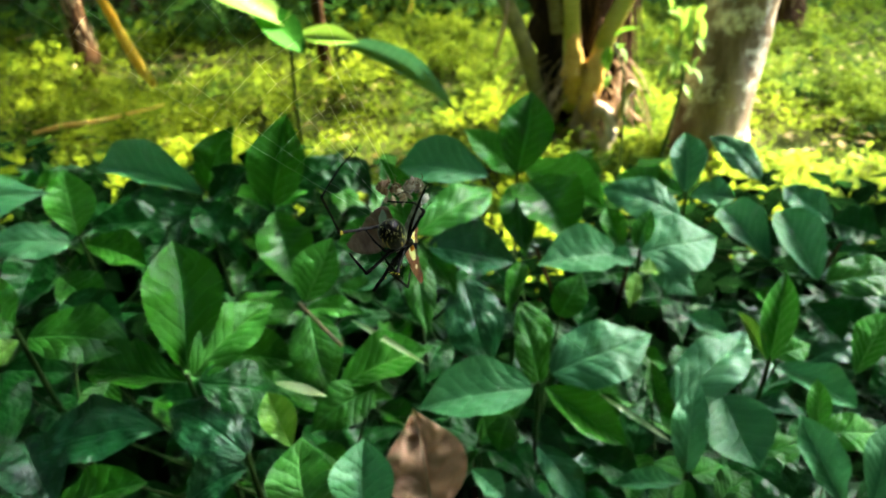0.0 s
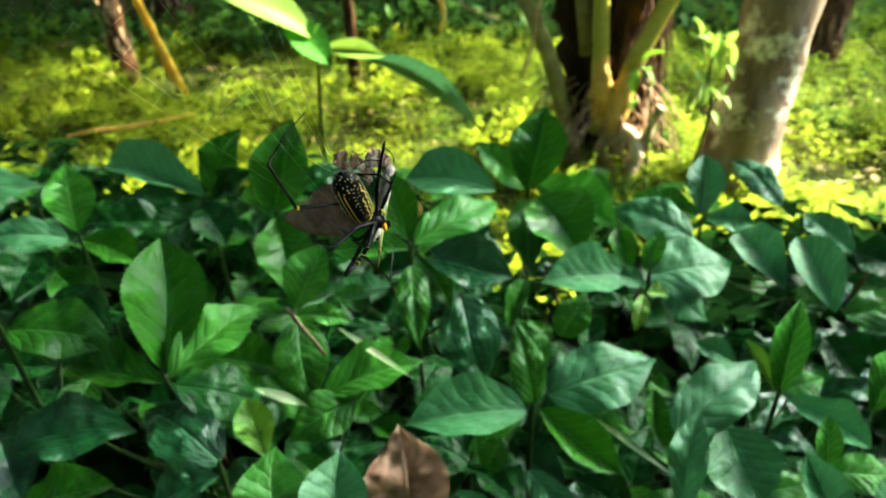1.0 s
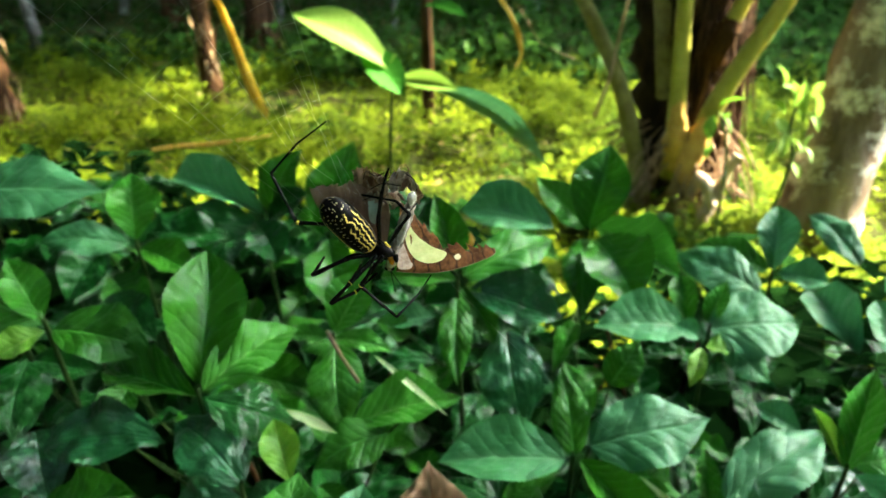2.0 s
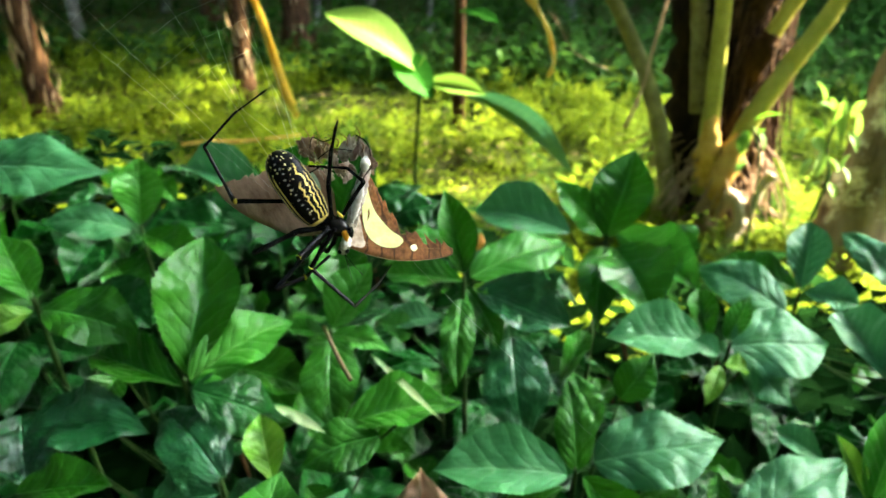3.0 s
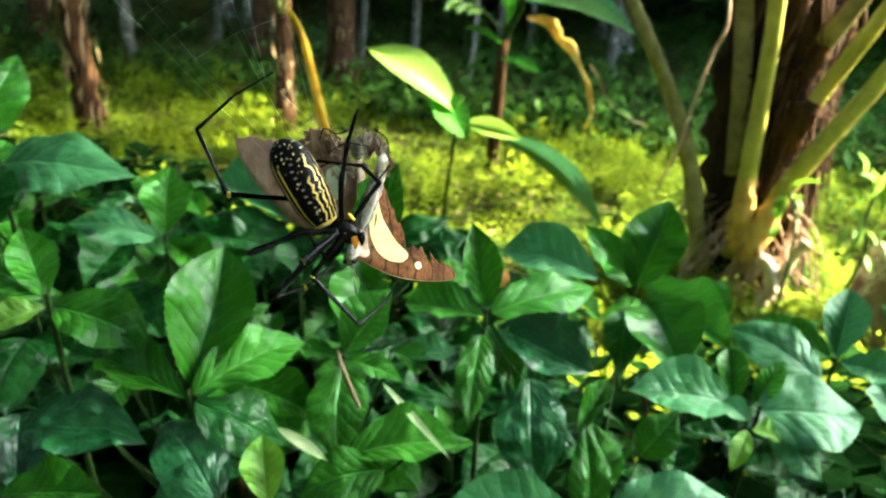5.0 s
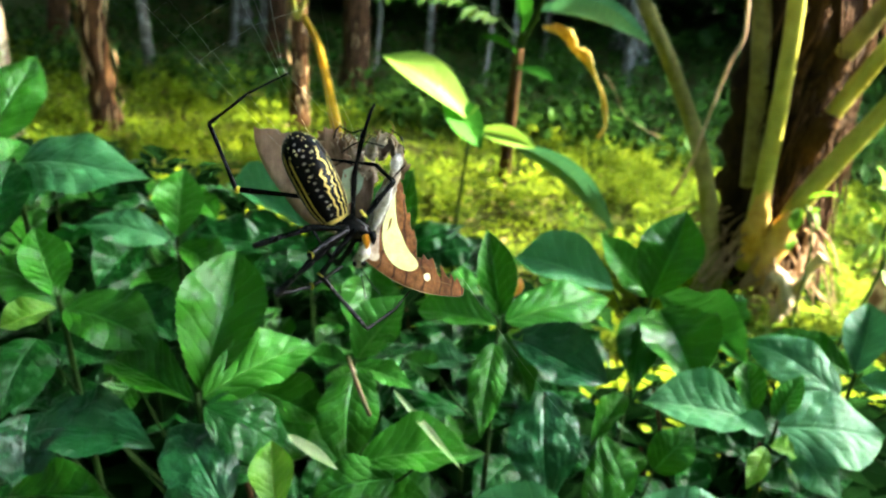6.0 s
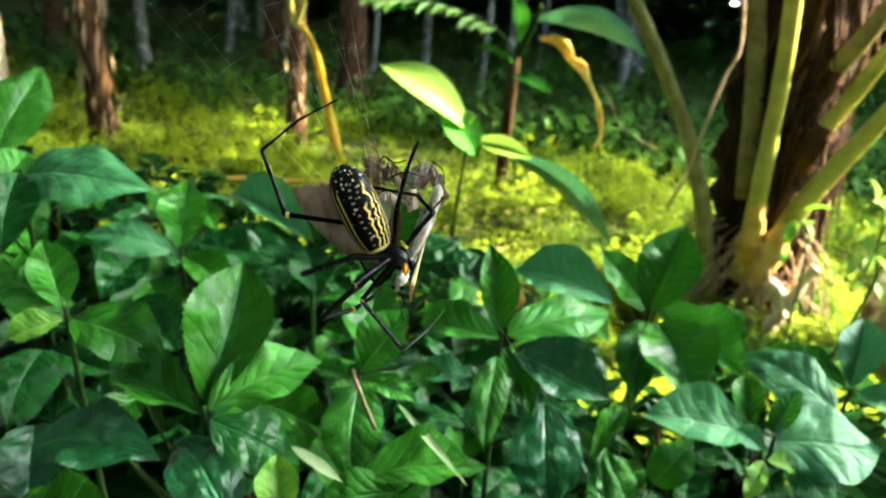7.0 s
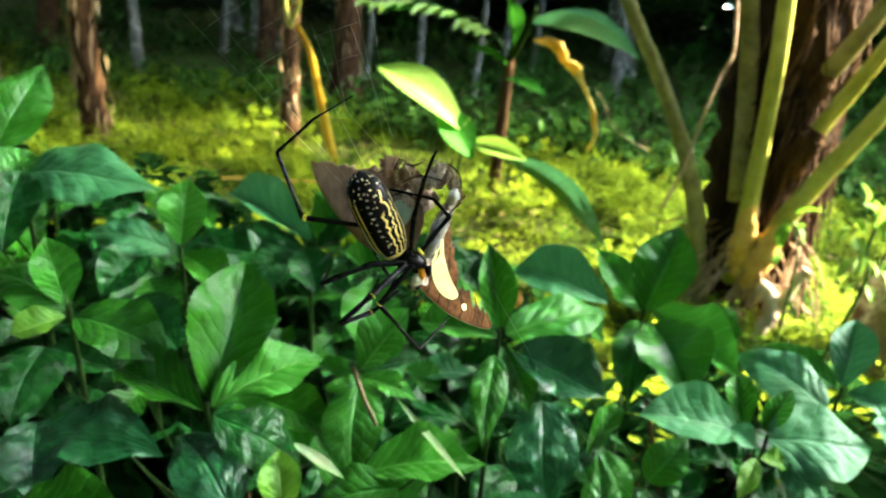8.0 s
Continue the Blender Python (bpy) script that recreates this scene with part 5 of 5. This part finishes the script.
def wing_sheet(costa, trailing, e1, h, thick, dip, tear, seed, whole=0.12):
    """A wing between its front and its hind edge, both in mm from the hinge to the tip; the hind edge is torn beyond the first part."""
    e1, h = Vector(e1), Vector(h)
    n = e1.cross(h).normalized()
    cols, rows = 54, 9
    a, b = smooth_path(costa, 40), smooth_path(trailing, 40)
    r = random.Random(seed)
    bm = bmesh.new()
    faces = {}
    bite, left = 0.0, 0
    for i in range(cols + 1):
        t = i / cols
        p, q = a[round(t * (len(a) - 1))], b[round(t * (len(b) - 1))]
        wide = max(np.hypot(*(q - p)), 0.05)
        if left <= 0:
            bite, left = r.choice((0.0, 0.0, 0.4, 0.9, 1.6, 2.6)) * tear, r.choice((1, 1, 2, 3))
        left -= 1
        cut = min((bite + r.uniform(0, 0.35) * tear) * min(max(t - whole, 0) * 6, 1) / wide, 0.55)
        for j in range(rows + 1):
            s = j / rows * (1 - cut)
            c = p + (q - p) * s
            bow = dip * math.sin(min(np.hypot(*c) / 38.0, 1) * 3.0)
            for side in (1, -1):
                faces[i, j, side] = bm.verts.new((e1 * c[0] + h * c[1] + n * (side * thick * 0.5 + bow)) * MM)
    for i in range(cols):
        for side in (1, -1):
            for j in range(rows):
                bm.faces.new((faces[i, j, side], faces[i + 1, j, side], faces[i + 1, j + 1, side], faces[i, j + 1, side]))
        for j in (0, rows):
            bm.faces.new((faces[i, j, 1], faces[i + 1, j, 1], faces[i + 1, j, -1], faces[i, j, -1]))
    return bm


butterfly = base("butterfly", (0, 0, 0), "dead brown butterfly with pale-banded tattered wings held by the spider", "butterfly")
bm = bmesh.new()
prof = [(t, (2.1 + 0.5 * math.sin(t * 5 + 0.6) + 0.10 * math.sin(t * 44)) * (0.45 + 0.55 * min(1, t * 1.8)) * MM * max(0.0, 1 - abs(2 * t - 1) ** 4) ** 0.5) for t in [k / 30 for k in range(31)]]
lathe(bm, Vector((11.2, 9.0, 18.0)) * MM, Vector((1.2, 6.8, -7.5)) * MM, prof, (0, -1, 0), 24)
for q in bm.verts:
    q.co += Vector((noise.noise(q.co * 900), noise.noise(q.co * 900 + Vector((5, 0, 0))), noise.noise(q.co * 900 + Vector((0, 7, 0))))) * 0.0007
part("body", bm, FUR, butterfly, "pale furry body")
bm = bmesh.new()
lathe(bm, Vector((1.6, 6.6, -6.4)) * MM, Vector((0.2, 5.8, -10.6)) * MM, [(t, 1.7 * MM * max(0.0, 1 - abs(2 * t - 1) ** 2.4) ** 0.5) for t in [k / 10 for k in range(11)]], (0, -1, 0), 14)
hd = part("head", bm, FUR, butterfly)
for dx in (-0.9, 1.2):
    bm = bmesh.new()
    bmesh.ops.create_uvsphere(bm, u_segments=10, v_segments=8, radius=0.75 * MM, matrix=Matrix.Translation(Vector((0.7 + dx, 5.2, -9.4)) * MM))
    part("eye", bm, LEG_BLACK, hd, "dark bulging eye")
for e in ((2.6, 4.0, -18.0), (6.0, 4.5, -17.0)):
    bm = bmesh.new()
    tube(bm, [(1.0 * MM, 5.6 * MM, -10 * MM, 0.16 * MM), ((1.0 + (e[0] - 1) * 0.5) * MM, 5 * MM, (-10 + (e[2] + 10) * 0.55) * MM, 0.13 * MM), (e[0] * MM, e[1] * MM, e[2] * MM, 0.22 * MM)], 6, 4)
    part("antenna", bm, LEG_BLACK, hd)

COSTA = [(-0.2, -0.6), (6.8, -0.9), (14.6, -0.1), (22.2, 2.4), (29.6, 6.1), (35.0, 9.8), (35.1, 12.5)]
RE1, RH = (0.966, 0.15, -0.212), (0.162, 0.291, 0.943)
right_wing = part("forewing", wing_sheet(COSTA, [(0.3, 31.0), (4.6, 26.4), (8.8, 21.8), (13.0, 16.6), (17.5, 13.0), (22.6, 14.0), (27.4, 14.2), (31.8, 14.0), (35.1, 12.5)], RE1, RH, 0.14, 0.6, 1.7, 3), WING_BROWN, butterfly, "brown forewing with torn outer edge")
right_wing.location = Vector((2.86, 5.03, -8.36)) * MM
part("pale_band", sheet([(1.6, 27.6), (3.7, 20.6), (6.5, 15.4), (9.8, 12.4), (12.9, 10.3), (16.4, 9.2), (17.4, 7.8), (15.9, 5.3), (12.7, 3.7), (9.4, 3.6), (6.3, 5.1), (4.0, 8.4), (2.4, 14.1), (1.3, 22.0)], RE1, RH, 0.22, 0.6), WING_PALE, right_wing, "pale yellow-green band", False)
part("pale_base", sheet([(0.2, 0.2), (4.2, 0.6), (5.4, 2.6), (3.4, 5.6), (2.0, 9.5), (1.0, 15.0), (0.3, 20.0), (-0.3, 14.0), (-0.2, 6.0)], RE1, RH, 0.19, 0.6), SCRAP_PALE, right_wing, "greyish pale wing base", False)
part("spot", sheet([(22.6, 7.2), (21.9, 8.3), (21.0, 8.1), (20.1, 6.9), (20.8, 5.8), (21.9, 6.0)], RE1, RH, 0.22, 0.6), WING_SPOT, right_wing, "cream wing spot", False)
e1, h = Vector(RE1), Vector(RH)
n = e1.cross(h).normalized()
for way in ((30.5, 10.5), (24.0, 11.8), (17.5, 11.0), (12.0, 14.6), (7.5, 20.0), (4.0, 25.0)):
    line = [(0.6 + (way[0] - 0.6) * t, 1.0 + (way[1] - 1.0) * t - 1.1 * math.sin(math.pi * t)) for t in (0.12, 0.3, 0.5, 0.7, 0.85, 1.0)]
    bm = bmesh.new()
    tube(bm, [(*((e1 * q[0] + h * q[1] + n * 0.6 * math.sin(min(np.hypot(*q) / 38.0, 1) * 3.0)) * MM), 0.10 * MM) for q in line], 5, 2)
    part("wing_vein", bm, VEIN, right_wing, "thin brown vein across the wing")
bm = bmesh.new()
e1, h = Vector(RE1), Vector(RH)
n = e1.cross(h).normalized()
edge = smooth_path(COSTA, 4)
tube(bm, [(*((e1 * q[0] + h * q[1] + n * 0.6 * math.sin(min(np.hypot(*q) / 38.0, 1) * 3.0)) * MM), 0.11 * MM) for q in edge], 6, 1)
part("costal_vein", bm, WING_UNDER, right_wing, "paler stiff front edge of the wing")

LE1, LH = (-0.899, 0.007, 0.439), (0.439, 0.049, 0.897)
left_wing = part("forewing", wing_sheet([(0.0, 0.0), (6.5, -1.1), (13.8, -1.1), (22.0, 2.3), (28.9, 6.3), (34.3, 11.1), (36.9, 15.3)], [(0.7, 11.9), (4.0, 18.6), (11.7, 21.0), (18.5, 21.4), (24.6, 19.0), (31.1, 17.1), (36.9, 15.3)], LE1, LH, 0.14, 0.5, 0.6, 9), WING_UNDER, butterfly, "greyish-brown underside of the other forewing")
left_wing.location = Vector((-0.73, 9.0, -3.36)) * MM
part("pale_patch", sheet([(10.8, 15.2), (7.1, 18.3), (4.6, 13.3), (5.9, 7.7), (8.9, 8.7)], LE1, LH, 0.22, 0.5), GREENISH, left_wing, "pale green wing patch", False)

# tattered hind wings, crumpled above the body
r2 = random.Random(12)
for k in range(18):
    cx, cz = -8 + 19 * k / 17 + r2.uniform(-1, 1), r2.uniform(14.0, 24.0)
    sz = r2.uniform(2.4, 4.6)
    e1 = Vector((1, r2.uniform(-0.5, 0.5), r2.uniform(-0.6, 0.6))).normalized()
    h = Vector((r2.uniform(-0.4, 0.4), r2.uniform(-0.5, 0.5), 1)).normalized()
    out = [(sz * (0.5 + 0.5 * r2.random()) * math.cos(g), sz * (0.5 + 0.7 * r2.random()) * math.sin(g)) for g in (0, 0.9, 1.8, 2.7, 3.6, 4.5, 5.4)]
    ob = part("wing_scrap", sheet(out, e1, h, 0.10, 0.2, (0.0, 1.0), 0, k, 0.9), r2.choice((SCRAP, SCRAP, SCRAP_PALE, WING_UNDER)), butterfly, "torn brown hind wing scrap")
    ob.location = Vector((cx, r2.uniform(8.5, 11.5), cz)) * MM
for k in range(9):
    x, z = r2.uniform(-7, 11), r2.uniform(19, 24)
    bm = bmesh.new()
    tube(bm, [(x * MM, 9 * MM, z * MM, 0.2 * MM), ((x + r2.uniform(-1, 1)) * MM, 8.5 * MM, (z + 2) * MM, 0.16 * MM), ((x + r2.uniform(-3, 2)) * MM, 8 * MM, (z + r2.uniform(3, 6)) * MM, 0.06 * MM)], 5, 3)
    part("frayed_vein", bm, VEIN, butterfly)
for pts in (((-6, 7, 22.5), (-4.5, 6, 25.5), (-1.5, 6, 24.0), (1.5, 7, 24.8)), ((8.5, 6, 25), (11.5, 6, 22.5), (12.2, 6, 18.5)), ((-4, 7, 19), (1, 5.5, 21.5), (7, 6, 20.5)), ((6.5, 5, 6), (9.5, 4, 12), (12.5, 4, 15.5)), ((-7, 7, 15), (-3, 6, 16.5), (1, 6.5, 14.5))):
    bm = bmesh.new()
    tube(bm, [(x * MM, y * MM, z * MM, 0.19 * MM) for x, y, z in pts], 6, 5)
    part("leg", bm, LEG_BLACK, butterfly, "thin dark crooked leg")
WHITE_SCALE = grainy("white_scales", (0.30, 0.27, 0.22), (0.80, 0.77, 0.70), 300.0, 0.7, 0.0006)
for pts, flat in (([(10.9, 6.0, 18.6, 0.5), (10.5, 5.8, 17.0, 1.6), (9.9, 5.8, 15.2, 1.3), (9.5, 6.2, 13.8, 0.3)], 0.6), ([(9.0, 6.0, 12.4, 0.4), (7.7, 5.4, 8.4, 1.5), (6.0, 5.2, 3.6, 1.4), (4.4, 5.6, -1.0, 0.4)], 0.45), ([(3.2, 5.4, -4.0, 0.6), (2.0, 5.0, -6.6, 1.7), (1.0, 4.8, -8.6, 0.9)], 0.7)):
    bm = bmesh.new()
    tube(bm, [(x * MM, y * MM, z * MM, r * MM) for x, y, z, r in pts], 12, 6, 0.35, flat)
    part("white_plate", bm, WHITE_SCALE, butterfly, "white scaly patch along the body")

# ---- web ----
m, nt, p = mat("web_silk")
p.inputs["Base Color"].default_value = (0.72, 0.72, 0.66, 1)
p.inputs["Roughness"].default_value = 0.3
SILK = m
HUB = Vector((-0.023, 0.275, 1.280))
WX, WZ = Vector((0.945, 0.317, 0.082)), Vector((-0.192, 0.334, 0.923))
WN = WX.cross(WZ).normalized()
web = base("spider_web", HUB, "fine pale orb web strung above the hedge", "spider web")


def thread(pts, r=0.000017):
    bm = bmesh.new()
    tube(bm, [(*q, r) for q in pts], 4, 1)
    return bm


def on_web(ang, rad):
    return (WX * math.cos(radians(ang)) + WZ * math.sin(radians(ang))) * rad + WN * (0.004 + 0.02 * rad)


spokes = [k * 360 / 34 + 4 * math.sin(k * 2.3) for k in range(34)]
for g in spokes:
    if not 88 < g % 360 < 142:
        continue
    part("radial_thread", thread([on_web(g, 0.02), on_web(g, 0.30)]), SILK, web, smooth=False)
bm = bmesh.new()
rad = 0.055
k = 0
row = []
while rad < 0.28:
    g = spokes[k % 34]
    if 88 < g % 360 < 142:
        row.append((*on_web(g, rad), 0.000013))
    elif row:
        tube(bm, row, 3, 1)
        row = []
    k += 1
    rad += 0.0085 / 34
part("spiral_thread", bm, SILK, web)
for a, b in (((-0.041, 0.268, 1.319), (-0.058, 0.277, 1.341)), ((-0.041, 0.268, 1.319), (-0.053, 0.280, 1.339)), ((-0.041, 0.268, 1.319), (-0.027, 0.283, 1.301)), ((0.028, 0.368, 1.179), (0.084, 0.374, 1.123)), ((-0.000, 0.287, 1.270), (0.028, 0.368, 1.179)), ((-0.023, 0.278, 1.297), (-0.052, 0.292, 1.338))):
    bm = thread([Vector(a) - HUB, (Vector(a) + Vector(b)) * 0.5 - HUB + Vector((0, 0, -0.001)), Vector(b) - HUB], 0.000017)
    part("stay_thread", bm, SILK, web, smooth=False)


# ---- what moves ----
BODY_ROWS = [
    (0, -0.0318, 0.2926, 1.2731, 7.0, 7.5, 27.3),
    (0.5, -0.0221, 0.2884, 1.2829, -15.3, 5.4, 32.7),
    (1, -0.0199, 0.2863, 1.2835, -11.2, 4.1, 31.1),
    (1.5, -0.0168, 0.2831, 1.2854, -11.4, -1.0, 10.9),
    (1.7, -0.0188, 0.2775, 1.2856, -0.3, -2.4, -0.2),
    (2.8, -0.0202, 0.2723, 1.2885, -16.9, -3.2, 11.5),
    (3, -0.0190, 0.2734, 1.2854, -15.4, -6.6, 11.8),
    (3.5, -0.0183, 0.2677, 1.2838, -11.9, -5.4, 11.6),
    (4, -0.0214, 0.2611, 1.2836, -14.6, -6.1, 10.6),
    (4.5, -0.0168, 0.2638, 1.2842, -13.8, -5.4, 17.8),
    (6, -0.0200, 0.2648, 1.2844, -22.2, -4.7, 18.6),
    (6.5, -0.0198, 0.2667, 1.2843, -20.8, -3.7, 18.3),
    (7, -0.0197, 0.2691, 1.2843, -16.5, -3.6, 15.3),
    (7.5, -0.0195, 0.2659, 1.2829, -14.9, -3.0, 17.7),
    (8, -0.0184, 0.2631, 1.2840, -6.7, -2.9, 14.9),
]
RIGHT_WING_ROWS = [
    (0, 0.00226, 0.00697, -0.00506, -39.2, 58.1, -2.8),
    (0.5, 0.00076, 0.00561, -0.00472, 9.3, 57.5, 44.9),
    (1, 0.00304, 0.00479, -0.00827, 21.8, 50.2, 60.1),
    (1.5, 0.00484, 0.00438, -0.00859, -31.0, -11.4, -5.9),
    (1.7, 0.00435, 0.00452, -0.00958, -42.7, -12.9, 8.2),
    (2.8, 0.00258, 0.00447, -0.00860, -31.5, 13.2, 15.7),
    (3, 0.00236, 0.00460, -0.00747, -22.8, 12.5, 18.2),
    (3.5, 0.00284, 0.00441, -0.00925, -29.5, -9.9, 5.0),
    (4, 0.00303, 0.00473, -0.00882, -10.6, -3.6, -0.4),
    (4.5, 0.00158, 0.00582, -0.00727, -17.2, 13.2, 22.2),
    (6, 0.00110, 0.00436, -0.00687, -7.5, 21.3, 26.3),
    (6.5, 0.00442, 0.00547, -0.00879, 18.1, 24.2, 72.2),
    (7, 0.00426, 0.00582, -0.00797, 24.3, 20.7, 83.1),
    (7.5, 0.00147, 0.00522, -0.00824, -10.0, 26.8, 33.2),
    (8, 0.00060, 0.00575, -0.00678, -25.0, 33.2, 24.4),
]
LEFT_WING_ROWS = [
    (0, -81, -64.7, -7.9),
    (0.5, -30.7, -43.1, -37),
    (1, -28.8, -44.3, -29),
    (1.5, -20.4, -12.2, -47.9),
    (1.7, -17.8, -20.6, -33),
    (2.8, -0.2, -22.5, 0.5),
    (3, 1.9, -23.2, 3.6),
    (3.5, -16.9, -14.8, -34.4),
    (4, -16.1, -5.7, -36.3),
    (4.5, -1.8, -5.5, -3.4),
    (6, -0, -0, -0),
    (6.5, -0.4, -2.4, -0.7),
    (7, -8, -17.9, -13.1),
    (7.5, -4, -11.4, -7),
    (8, -4, -7.8, -7.6),
]


ABDOMEN_ROWS = [(0, 29), (0.5, 25), (1, 16), (1.5, 17), (1.7, 22), (2.8, 0), (4.7, 0), (8, 0)]


def motions():
    walk(spider, [(t, pose(x, y, z, rx, ry, rz)) for t, x, y, z, rx, ry, rz in BODY_ROWS])
    walk(butterfly, [(t, pose(x, y, z, rx, ry, rz)) for t, x, y, z, rx, ry, rz in BODY_ROWS])
    walk(abdomen, [(t, pose(0, 0, 0, rx, 0, 0)) for t, rx in ABDOMEN_ROWS])
    walk(right_wing, [(t, pose(x, y, z, rx, ry, rz)) for t, x, y, z, rx, ry, rz in RIGHT_WING_ROWS])
    walk(left_wing, [(t, pose(-0.00073, 0.0090, -0.00336, rx, ry, rz)) for t, rx, ry, rz in LEFT_WING_ROWS])


motions()
